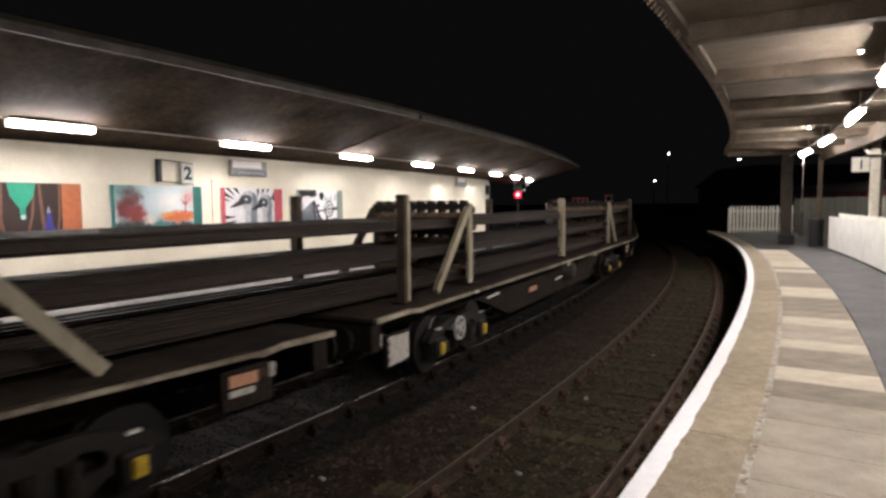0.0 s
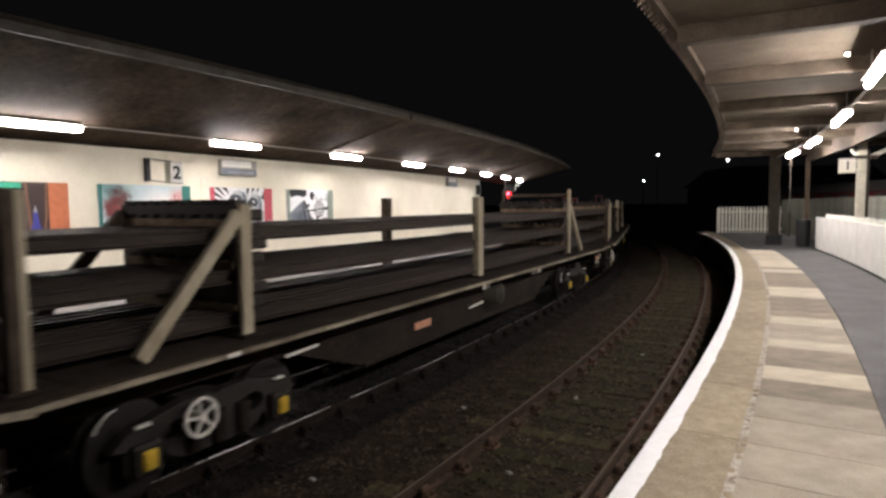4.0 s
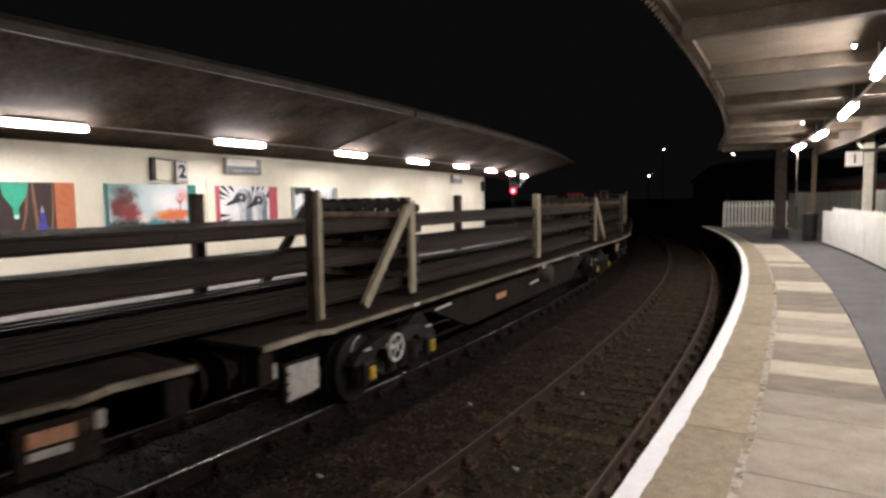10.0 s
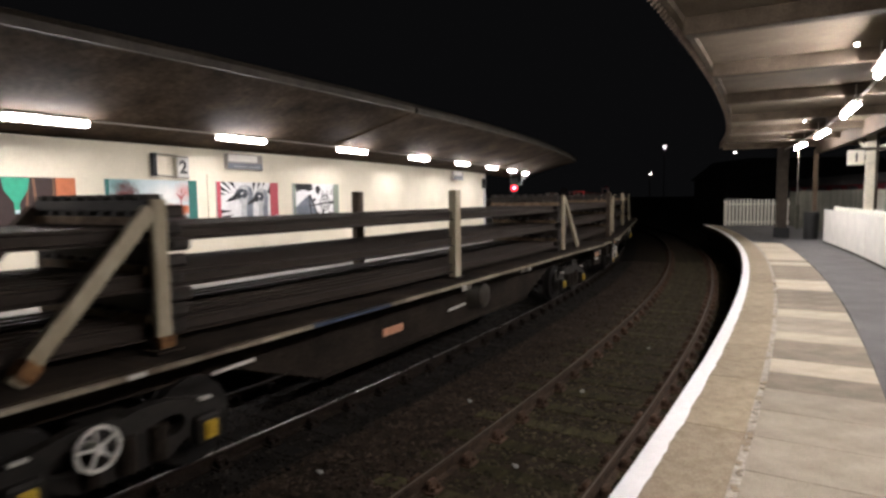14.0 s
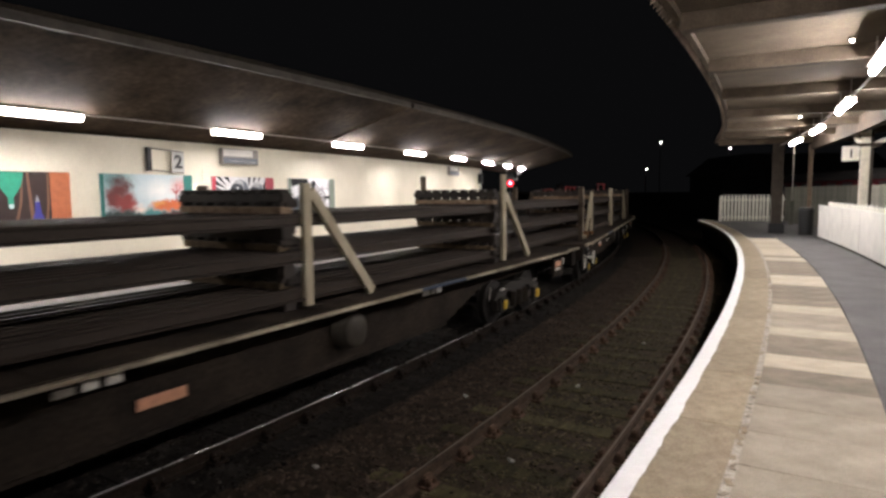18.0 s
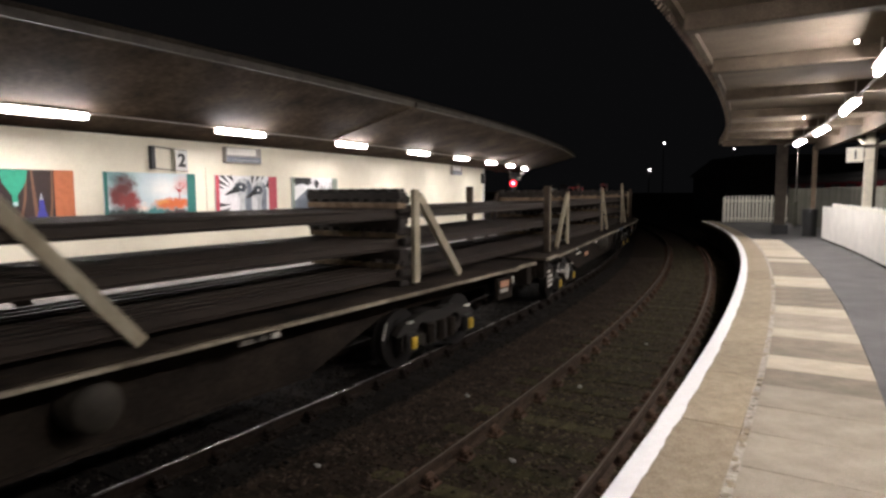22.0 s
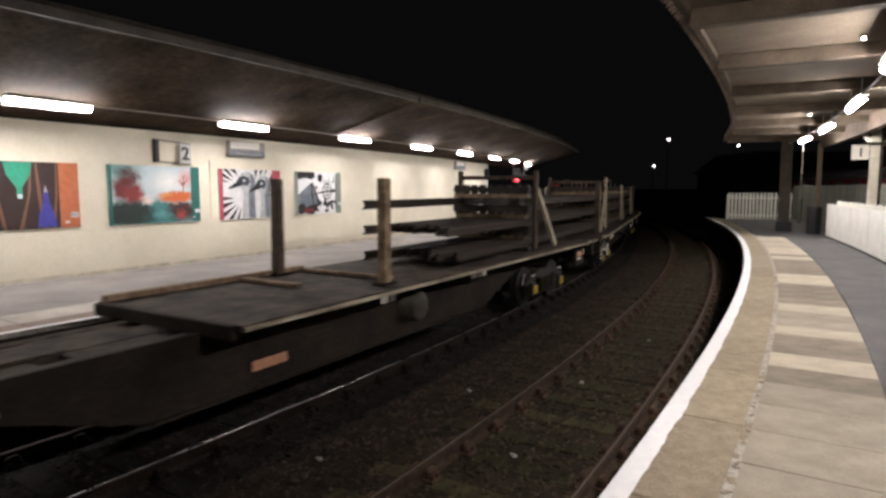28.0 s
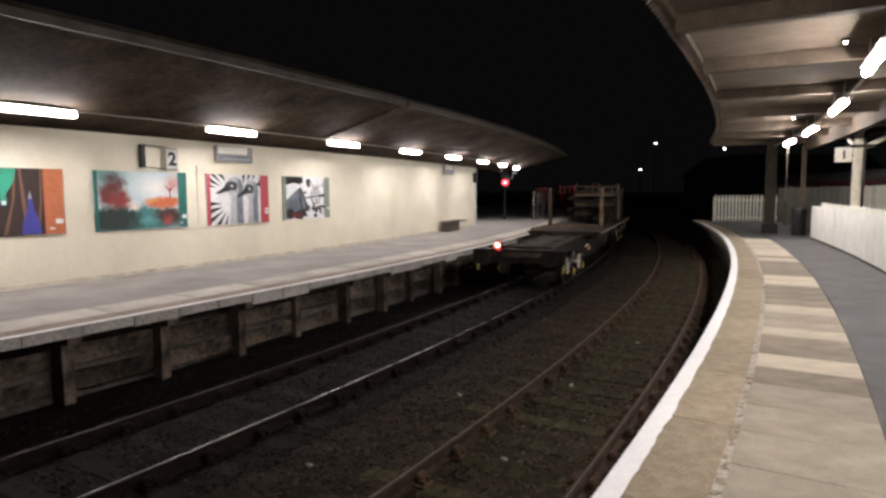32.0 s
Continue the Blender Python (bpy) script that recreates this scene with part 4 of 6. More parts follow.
    # machine drawing
    sh = [("band", I_SAGE, 5, rect(0.88, 0, 1, 1)), ("margin", I_SAGE, 5, rect(0, 0, 0.05, 1)), ("dark_foot", I_BLACK, 1, blob(0.28, 0.20, 0.23, 0.22, seed=2.5, rough=0.5)), ("arch", I_BLACK, 1, [(0.06, 0.86), (0.20, 0.97), (0.42, 0.90), (0.40, 0.85), (0.22, 0.91), (0.08, 0.80)]), ("red_patch", I_DEEPRED, 2, rect(0.18, 0.05, 0.37, 0.15)),
          ("bar", I_BLACK, 4, [(0.30, 0.47), (0.88, 0.52), (0.88, 0.60), (0.70, 0.56), (0.30, 0.49)]), ("shadow_top", I_BLACK, 1, blob(0.22, 0.95, 0.18, 0.10, seed=6.0, rough=0.7)),
          ("gable", I_SLATE, 2, [(0.05, 0.25), (0.05, 0.50), (0.25, 0.68), (0.36, 0.75), (0.42, 0.30)]), ("strut", I_BLACK, 3, [(0.33, 0.74), (0.37, 0.74), (0.52, 0.25), (0.48, 0.25)]),
          ("dot", I_BLACK, 3, blob(0.44, 0.63, 0.028, 0.045, 10, 0.1)), ("post_bar", I_BLACK, 3, rect(0.87, 0.06, 0.895, 0.94)), ("roof", I_WHITE, 3, [(0.05, 0.56), (0.28, 0.78), (0.30, 0.72), (0.05, 0.46)]), ("hatching", I_MID, 2, blob(0.28, 0.36, 0.20, 0.16, 14, 0.5, 4.1)), ("wall_line", I_BLACK, 4, [(0.31, 0.74), (0.335, 0.74), (0.40, 0.08), (0.375, 0.08)]), ("dot", I_BLACK, 3, blob(0.52, 0.86, 0.06, 0.09, 12, 0.5, 3.3))]
    for i in range(11):
        x = 0.60 + i * 0.025
        sh.append(("spike", I_BLACK, 1, [(x, 0.74), (x + 0.010, 0.74), (x + random.uniform(-0.03, 0.03), 0.80 + 0.15 * random.random())]))
    for i in range(12):
        x, z = 0.45 + 0.4 * random.random(), 0.06 + 0.34 * random.random()
        sh.append(("scribble", I_BLACK, 2, blob(x, z, 0.02 + 0.03 * random.random(), 0.03 + 0.05 * random.random(), 9, 0.8, i * 1.7)))
    for r, ik, l in ((0.115, I_BLACK, 2), (0.095, I_WHITE, 3), (0.07, I_BLACK, 4), (0.05, I_WHITE, 5), (0.028, I_BLACK, 6)):
        sh.append(("ring", ik, l, blob(0.68, 0.54, r, r * 1.75, 20, 0.02)))
    sh.append(("label_card", I_WHITE, 6, rect(0.94, 0.20, 0.99, 0.26)))
    poster(-52.32, -50.25, 0.97, 2.19, I_WHITE, "black and white machine drawing print with a grey-green band", sh)


def build_signs():
    # platform number on a flag bracket, square to the wall
    s = tagged(empty("platform_sign", wall_pose(-56.66, 0.0, 2.53)), "white enamel sign with a black 2 on a wall bracket", "sign", "platform number signs")
    part("wall_plate", one_box((0.05, -0.05, 0), (0.10, 0.10, 0.50), 0.008), M_BLACK, s, "black wall plate")
    for z in (-0.235, 0.235):
        bm = bmesh.new()
        beam(bm, (0.08, -0.10, z), (0.88, -0.10, z - 0.05), 0.02, 0.02)
        part("bracket_arm", bm, M_BLACK, s, "thin black bracket arm")
    part("panel", one_box((0.735, -0.10, -0.042), (0.31, 0.025, 0.45), 0.006), M_SIGN, s, "white enamel panel")
    text("numeral", "2", 0.40, M_BLACK, s, Matrix.Translation((0.735, -0.116, -0.05)) @ Matrix.Rotation(radians(90), 4, "X"), bold=0.014)
    # information displays on the wall
    d = tagged(empty("information_display", wall_pose(-54.11, 0.0, 2.69)), "wall-mounted white and grey information display box", "display", "information displays")
    part("body", one_box((0, -0.07, 0), (1.17, 0.12, 0.38), 0.012), M_CONDUIT, d, "grey display case")
    part("window", one_box((-0.08, -0.133, 0.085), (0.94, 0.012, 0.17), 0.003), M_HOARDING, d, "bright white notice")
    part("lower_panel", one_box((0, -0.134, -0.105), (1.11, 0.012, 0.14), 0.003), I_SLATE, d, "dark lower strip")
    bm = bmesh.new()
    box(bm, (0.05, -0.1435, -0.12), (0.85, 0.004, 0.016))
    part("print_line", bm, M_SIGN, d, "unreadable line of print")
    copy_thing(d, wall_pose(-40.9, 0.0, 2.72))
    # platform 1 number
    base = Vector((12.66, 18.66, 0))
    way = Vector((base.x, base.y, 0)).normalized()
    m = Matrix.Translation(base) @ Matrix.Rotation(math.atan2(-way.x, way.y), 4, "Z")
    p = tagged(empty("canopy_post", m), "cream-painted steel canopy post with a capital", "post", "canopy posts")
    part("shaft", one_box((-0.04, 0, 1.86), (0.25, 0.24, 3.72), 0.02), M_POST1, p, "cream shaft")
    # shaded side of the post, put in as a dark colour
    part("flange", one_box((0.125, 0.03, 1.86), (0.08, 0.20, 3.72), 0.01), M_PILLAR, p, "rear flange with shade in its dark colour")
    bm = bmesh.new()
    beam(bm, (0.1, 0, 3.05), (1.3, 0.1, 3.65), 0.12, 0.12)
    beam(bm, (-0.1, 0, 3.05), (-0.5, 0.6, 3.65), 0.1, 0.1)
    part("bracket", bm, M_POST1, p, "slanting canopy bracket")
    part("cap", one_box((0, 0, 3.08), (0.74, 0.4, 0.10), 0.02), M_PILLAR, p, "dark cap plate")
    g = tagged(empty("platform_sign", m @ pose(-0.41, -0.18, 2.83)), "cream enamel sign with a black 1 beside a canopy post", "sign", "platform number signs")
    part("panel", one_box((0, 0, 0), (0.44, 0.03, 0.45), 0.01), M_SIGN1, g, "cream enamel panel")
    bm = bmesh.new()
    for z in (-0.12, 0.12):
        box(bm, (0.26, 0.06, z), (0.2, 0.05, 0.04))
    part("fixing", bm, M_POST1, g)
    text("numeral", "1", 0.36, M_BLACK, g, Matrix.Translation((0.02, -0.02, -0.01)) @ Matrix.Rotation(radians(90), 4, "X"), bold=0.006)


# ---------------------------------------------------------------- platform 1 furniture
def build_platform_things():
    # white boarding with a picket fence behind it
    h = tagged(empty("white_hoarding", arc_pose(125.6, -24, 0)), "curved white boarded barrier along the platform", "barrier")
    inv = h.matrix_basis.inverted()
    for a, b in ((-30.0, -28.9), (-28.9, -27.7), (-27.7, -26.5), (-26.5, -25.3), (-25.3, -24.1), (-24.1, -22.95), (-22.95, -22.05), (-22.05, -21.2)):
        ob = swept("board", [(125.55, 0.07), (125.59, 0.07), (125.59, 1.20), (125.55, 1.20)], a + 0.008, b - 0.008, M_HOARDING, h, step=0.3)
        ob.matrix_parent_inverse = inv
    ob = swept("base_rail", [(125.57, 0.0), (125.66, 0.0), (125.66, 0.09), (125.57, 0.09)], -30, -21.2, M_PILLAR, h, "dark base rail", step=0.3)
    ob.matrix_parent_inverse = inv
    f = tagged(empty("picket_fence", arc_pose(125.85, -25, 0)), "white picket fence behind the barrier", "fence", "picket fences")
    inv = f.matrix_basis.inverted()
    bm = bmesh.new()
    poly(bm, [(-0.04, 0.05), (0.04, 0.05), (0.04, 1.24), (0.0, 1.31), (-0.04, 1.24)], 0.02)
    first = part("picket", bm, M_PICKET, f)
    a, k = -29.8, 0
    while a < -21.3:
        ob = first if k == 0 else link("picket", first.data, None, f)
        ob.matrix_parent_inverse = inv
        ob.matrix_basis = arc_pose(125.8, a, random.uniform(-0.02, 0.02))
        a += 0.075
        k += 1
    for z in (0.35, 1.0):
        ob = swept("fence_rail", [(125.81, z), (125.86, z), (125.86, z + 0.08), (125.81, z + 0.08)], -30, -21.3, M_PICKET, f, step=0.4)
        ob.matrix_parent_inverse = inv
    # picket fence across the platform end
    p0, p1 = Vector((15.45, 34.75, 0)), Vector((19.3, 34.15, 0))
    d = (p1 - p0).normalized()
    m = Matrix.Translation(p0) @ Matrix.Rotation(math.atan2(d.y, d.x), 4, "Z")
    f = tagged(empty("picket_fence", m), "white picket fence across the platform end", "fence", "picket fences")
    bm = bmesh.new()
    poly(bm, [(-0.055, 0.02), (0.055, 0.02), (0.055, 1.42), (0.0, 1.52), (-0.055, 1.42)], 0.025)
    first = part("picket", bm, M_PICKET, f)
    n = 29
    for i in range(n):
        ob = first if i == 0 else link("picket", first.data, None, f)
        ob.matrix_basis = pose(0.06 + i * 0.187, -0.03, random.uniform(-0.02, 0.02), 0, random.uniform(-1, 1), 0)
    for z in (0.22, 1.20):
        part("fence_rail", one_box((2.70, 0.01, z), (5.41, 0.05, 0.11), 0.006), M_PICKET, f)
    for x in (0.02, 5.36):
        part("fence_post", one_box((x, 0.06, 0.7), (0.1, 0.1, 1.4), 0.01), M_PICKET, f)
    # dark pillar on a block
    b = P(124.62, -19.85, 0)
    p = tagged(empty("canopy_pillar", Matrix.Translation(b) @ Matrix.Rotation(radians(-28), 4, "Z")), "dark brown square canopy pillar on a black plinth", "pillar")
    part("shaft", one_box((-0.02, 0, 1.9), (0.42, 0.42, 3.7), 0.02), M_PILLAR, p, "brown shaft")
    part("plinth", one_box((0, 0, 0.20), (0.58, 0.58, 0.40), 0.02), M_BLACK, p, "black plinth")
    # slim brown post and a litter bin before it
    b = P(125.62, -20.1, 0)
    p = tagged(empty("canopy_post", Matrix.Translation(b) @ Matrix.Rotation(radians(-30), 4, "Z")), "slim brown steel canopy post", "post", "canopy posts")
    part("shaft", one_box((0.04, 0.1, 1.75), (0.17, 0.2, 3.5), 0.015), mat("brown_post_paint", (0.15, 0.11, 0.078), 0.75, spec=0.2), p)
    part("foot", one_box((0.04, 0.1, 0.06), (0.3, 0.3, 0.12), 0.02), M_PILLAR, p, "dark foot plate")
    q = tagged(empty("litter_bin", Matrix.Translation(P(125.47, -20.36, 0))), "black round litter bin on the platform", "bin")
    bm = bmesh.new()
    cyl(bm, (0, 0, 0), (0, 0, 0.95), 0.24, 20, 0.27)
    part("drum", bm, M_BIN, q, smooth=False)
    bm = bmesh.new()
    cyl(bm, (0, 0, 0.95), (0, 0, 1.06), 0.285, 20, 0.25)
    part("lid", bm, M_BIN, q, "black domed lid")
    # column beyond the canopy; its lit head is added to light the fences
    q = tagged(empty("lamp_post", arc_pose(126.45, -16.8, 0)), "slim white platform column with an added lit head", "lamp post")
    bm = bmesh.new()
    cyl(bm, (0, 0, 0), (0, 0, 4.1), 0.03, 10, 0.022)
    part("column", bm, M_CONDUIT, q, "pale grey column")
    part("base_box", one_box((0, 0, 0.6), (0.15, 0.16, 1.2), 0.015), M_GREYFENCE, q, "grey service box")
    bm = bmesh.new()
    cyl(bm, (-0.4, 0, 4.16), (0.4, 0, 4.16), 0.08, 14)
    part("lantern", bm, glow("column_lantern", (1.0, 0.92, 0.86), 220.0), q, "glowing lantern")
    part("lantern_cap", one_box((0, 0, 4.255), (0.84, 0.2, 0.03), 0.008), M_CONDUIT, q, "grey lantern cap")
    # grey board fence behind
    f = tagged(empty("board_fence", arc_pose(127.0, -18, 0)), "tall weathered grey board fence", "fence")
    inv = f.matrix_basis.inverted()
    first = part("board", one_box((0, 0, 0.95), (0.145, 0.025, 1.9), 0.004), M_GREYFENCE, f)
    for i in range(112):
        ob = first if i == 0 else link("board", first.data, None, f)
        ob.matrix_parent_inverse = inv
        ob.matrix_basis = arc_pose(126.95, -15.2 - i * 0.070, random.uniform(-0.03, 0.02))
    # maroon coach stabled behind the fence
    c = tagged(empty("parked_coach", arc_pose(131.5, -13.2, -0.74)), "dark red railway coach stabled beyond the fence", "coach")
    part("body", one_box((0, 0, 1.9), (19.0, 2.5, 2.4), 0.08), M_COACH, c, "red body side")
    bm = bmesh.new()
    g = bmesh.ops.create_cone(bm, cap_ends=True, segments=24, radius1=1.27, radius2=1.27, depth=19.0)
    bmesh.ops.transform(bm, matrix=Matrix.Translation((0, 0, 3.05)) @ Matrix.Diagonal((1, 1, 0.45, 1)) @ Matrix.Rotation(radians(90), 4, "Y"), verts=g["verts"])
    part("roof", bm, M_DARK, c, "dark roof")
    for i in range(8):
        part("window", one_box((-8 + i * 2.3, 1.255, 2.55), (1.4, 0.03, 0.7), 0.02), M_BLACK, c, "unlit window")
    part("underframe", one_box((0, 0, 0.45), (17, 2.2, 0.5)), M_UNDER, c)
    # litter on the track bed
    bm = bmesh.new()
    box(bm, (0, 0, 0.01), (0.06, 0.05, 0.02), None, 0.006)
    box(bm, (0.02, 0.015, 0.022), (0.04, 0.03, 0.014), pose(0, 0, 0, 8, 5, 30))
    first = tagged(part("litter", bm, M_LITTER, m=Matrix.Translation((1.87, 8.7, Z_BALLAST + 0.03))), "small crumpled pale piece of litter on the ballast", "litter", "litter on the track bed")
    for r, a, turn in ((121.0, -30.35, 40), (120.75, -31.0, 110), (121.5, -31.35, 75), (119.6, -29.6, 20), (121.2, -27.6, 150), (119.3, -30.9, 60)):
        copy_thing(first, arc_pose(r, a, Z_BALLAST + 0.035) @ pose(0, 0, 0, 0, 0, turn))


# ---------------------------------------------------------------- platform 2 far end
M_RAILING = mat("weathered_railing_paint", (0.16, 0.145, 0.125), 0.8, var=0.3, scale=5)


def build_far_end():
    # bench
    b = tagged(empty("bench", wall_pose(-40.9, 0.28, 0)), "dark bench with a solid base by the wall", "bench")
    part("base", one_box((-0.3, 0, 0.19), (1.3, 0.40, 0.38), 0.02), M_BENCH, b, "dark slatted base")
    for y in (-0.17, 0.0, 0.17):
        part("slat", one_box((0.1, y, 0.42), (2.3, 0.14, 0.05), 0.01), M_BENCH, b)
    # small sign on rods under the end of the canopy
    g = tagged(empty("hanging_sign", Matrix.Translation((3.73, 35.8, 2.5))), "small dark sign hung on pale rods under the canopy", "sign")
    part("board", one_box((0, 0, 0), (0.66, 0.03, 0.12), 0.006), M_BLACK, g, "dark board")
    for k in (-1, 1):
        bm = bmesh.new()
        cyl(bm, (k * 0.30, 0, 0.05), (k * 0.30, 0, 0.76), 0.011, 8)
        part("rod", bm, M_CONDUIT, g, "pale hanger rod")
    # signal
    s = tagged(empty("railway_signal", Matrix.Translation((3.80, 37.8, 0.13))), "colour light signal showing red on a black post", "signal")
    bm = bmesh.new()
    cyl(bm, (0, 0.12, -0.13), (0, 0.12, 2.3), 0.07, 10)
    part("post", bm, M_BLACK, s, "dark post")
    part("head", one_box((0, 0.05, 2.36), (0.50, 0.22, 0.95), 0.03), M_BLACK, s, "black signal head")
    # oversized glowing disc that imitates the red halo round the lens
    bm = bmesh.new()
    cyl(bm, (0, -0.07, 2.17), (0, -0.10, 2.17), 0.21, 24)
    lens = part("red_aspect", bm, M_RED_HALO, s, "lit red lens")
    bm = bmesh.new()
    cyl(bm, (0, -0.10, 2.17), (0, -0.11, 2.17), 0.10, 18)
    part("bulb", bm, M_RED_SIGNAL, lens, "bright centre of the red lens")
    bm = bmesh.new()
    cyl(bm, (0, -0.07, 2.55), (0, -0.09, 2.55), 0.10, 18)
    part("dark_aspect", bm, M_BIN, s, "unlit lens")
    bm = bmesh.new()
    rings = []
    for k in range(9):
        a = radians(10 + k * 20)
        rings.append([bm.verts.new((q * math.cos(a), yy, 2.17 + q * math.sin(a))) for q, yy in ((0.225, -0.06), (0.225, -0.28), (0.237, -0.28), (0.237, -0.06))])
    for p0, p1 in zip(rings, rings[1:]):
        for k in range(4):
            bm.faces.new((p0[k], p1[k], p1[(k + 1) % 4], p0[(k + 1) % 4]))
    bm.faces.new(rings[0])
    bm.faces.new(rings[-1][::-1])
    part("hood", bm, M_BLACK, s, "black hood")
    # hangers under the canopy end
    for x, y, L, boxy in ((3.15, 33.2, 0.5, 0), (3.9, 34.0, 0.62, 1), (4.15, 34.0, 0.5, 0)):
        h = tagged(empty("hanging_bracket", Matrix.Translation((x, y, 3.35))), "thin pale bracket hanging from the canopy", "bracket", "canopy hangers")
        bm = bmesh.new()
        cyl(bm, (0, 0, 0.15), (0, 0, -L), 0.02, 8)
        part("rod", bm, M_HOUSING, h, "pale rod")
        if boxy:
            part("box", one_box((0.05, 0, -L + 0.1), (0.16, 0.16, 0.2), 0.02), M_HOUSING, h, "small pale box")
    # railing at the platform's back
    f = tagged(empty("platform_railing", arc_pose(113.4, -14, 0)), "pale steel railing at the back of the platform", "railing")
    inv = f.matrix_basis.inverted()
    for z in (0.8, 1.25, 1.72):
        ob = swept("rail_bar", [(113.4, z), (113.44, z), (113.44, z + 0.04), (113.4, z + 0.04)], -15.6, -7.0, M_RAILING, f)
        ob.matrix_parent_inverse = inv
    post = part("railing_post", one_box((0, 0, 0.9), (0.08, 0.08, 1.8), 0.008), M_RAILING, f)
    for i in range(9):
        ob = post if i == 0 else link("railing_post", post.data, None, f)
        ob.matrix_parent_inverse = inv
        ob.matrix_basis = arc_pose(113.42, -15.6 + i * 1.07, 0)
    # railings in red light beyond the platform end
    for x, y, z0, z1, w, bars in ((9.6, 59.2, 0.55, 2.02, 0.95, 5), (11.9, 58.7, 1.55, 2.20, 1.3, 4), (14.5, 58.2, 1.55, 2.45, 0.55, 2)):
        q = tagged(empty("far_railing", Matrix.Translation((x, y, Z_BALLAST)) @ Matrix.Rotation(radians(-12), 4, "Z")), "small pale steel railing in a red signal's light", "railing", "far railings")
        for i in range(bars):
            part("bar", one_box((w * (i / (bars - 1) - 0.5), 0, (z1 - Z_BALLAST) / 2 + (z0 - Z_BALLAST) / 2), (0.10, 0.06, z1 - z0)), M_PALE_RAIL, q, "pale upright")
        part("top_rail", one_box((0, 0, z1 - Z_BALLAST), (w + 0.2, 0.08, 0.10), 0.02), M_PALE_RAIL, q, "pale top rail")
        for sx in (-1, 1):
            part("leg", one_box((sx * w * 0.4, 0.06, (z0 - Z_BALLAST) / 2 + 0.05), (0.08, 0.06, z0 - Z_BALLAST + 0.1)), M_BLACK, q, "dark leg")
    # added signal for the other direction: its back is to the platform, its unseen lens reddens the line beyond
    s = tagged(empty("railway_signal", Matrix.Translation((9.2, 50.5, Z_BALLAST)) @ Matrix.Rotation(radians(-18), 4, "Z")), "colour light signal on a dark post, seen from behind, added as a red light source", "signal")
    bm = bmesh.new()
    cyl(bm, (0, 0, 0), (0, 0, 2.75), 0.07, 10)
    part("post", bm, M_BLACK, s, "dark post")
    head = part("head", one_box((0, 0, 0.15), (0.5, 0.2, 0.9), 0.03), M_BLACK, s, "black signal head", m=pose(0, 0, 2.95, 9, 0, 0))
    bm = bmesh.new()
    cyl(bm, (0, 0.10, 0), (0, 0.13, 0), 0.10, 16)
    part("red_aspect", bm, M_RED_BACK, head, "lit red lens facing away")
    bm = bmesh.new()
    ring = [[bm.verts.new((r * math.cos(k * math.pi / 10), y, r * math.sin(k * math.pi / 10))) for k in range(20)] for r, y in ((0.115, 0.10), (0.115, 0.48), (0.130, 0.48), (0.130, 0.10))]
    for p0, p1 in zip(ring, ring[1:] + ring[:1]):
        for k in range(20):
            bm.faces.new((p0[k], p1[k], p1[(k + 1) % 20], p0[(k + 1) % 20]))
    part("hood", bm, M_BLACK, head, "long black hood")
    # far street lights
    for x, y, z in ((39.2, 113.6, 10.6), (24.6, 76.2, 4.45), (37.5, 81.9, 7.35)):
        s = tagged(empty("street_lamp", Matrix.Translation((x, y, Z_BALLAST))), "far lit street lamp on a thin column", "street lamp", "far street lamps")
        bm = bmesh.new()
        cyl(bm, (0, 0.3, 0), (0, 0.3, z - Z_BALLAST), 0.09, 8, 0.06)
        part("column", bm, M_DARK, s)
        bm = bmesh.new()
        bmesh.ops.create_uvsphere(bm, u_segments=14, v_segments=8, radius=0.0011 * math.hypot(x, y))
        bmesh.ops.translate(bm, vec=(0, 0, z - Z_BALLAST), verts=bm.verts)
        part("lantern", bm, M_FARLAMP, s, "glowing lantern", smooth=True)
    # dark house beyond
    h = tagged(empty("dark_house", Matrix.Translation((34, 62, Z_BALLAST))), "unlit dark house beyond the platform end", "house")
    part("wall", one_box((0, 0, 2.2), (16, 8, 4.4)), M_DARK, h)
    bm = bmesh.new()
    poly(bm, [(-8.4, 4.4), (8.4, 4.4), (6.0, 6.3), (-6.0, 6.3)], 8.6)
    part("roof", bm, M_DARK, h, "dark pitched roof", m=pose(0, 4.3, 0))


build_lamps()
build_posters()
build_signs()
build_platform_things()
build_far_end()


# ---------------------------------------------------------------- the train
# Wagon space: x forward along the wagon, y to its left, z up from the rail top; x = 0 lies midway between the bogies.
MID = 6.755                 # from the handwheel to the wagon's middle
HALF_BOGIE = 6.445
PITCH = 19.85
DECK = 1.30
EDGE = 1.33
POST_Y = 0.98
REAR, FRONT = -2.95 - MID, 16.38 - MID
TIERS = (1.40, 1.872, 2.330)
RAIL_H = 0.158


def bent(x, y):
    """Where a line y metres to the left bends with the track, in wagon space."""
    r = R_TRACK2 - y
    a = x / R_TRACK2
    sag = HALF_BOGIE ** 2 / (2 * R_TRACK2)
    return (r * math.sin(a), R_TRACK2 - sag - r * math.cos(a))


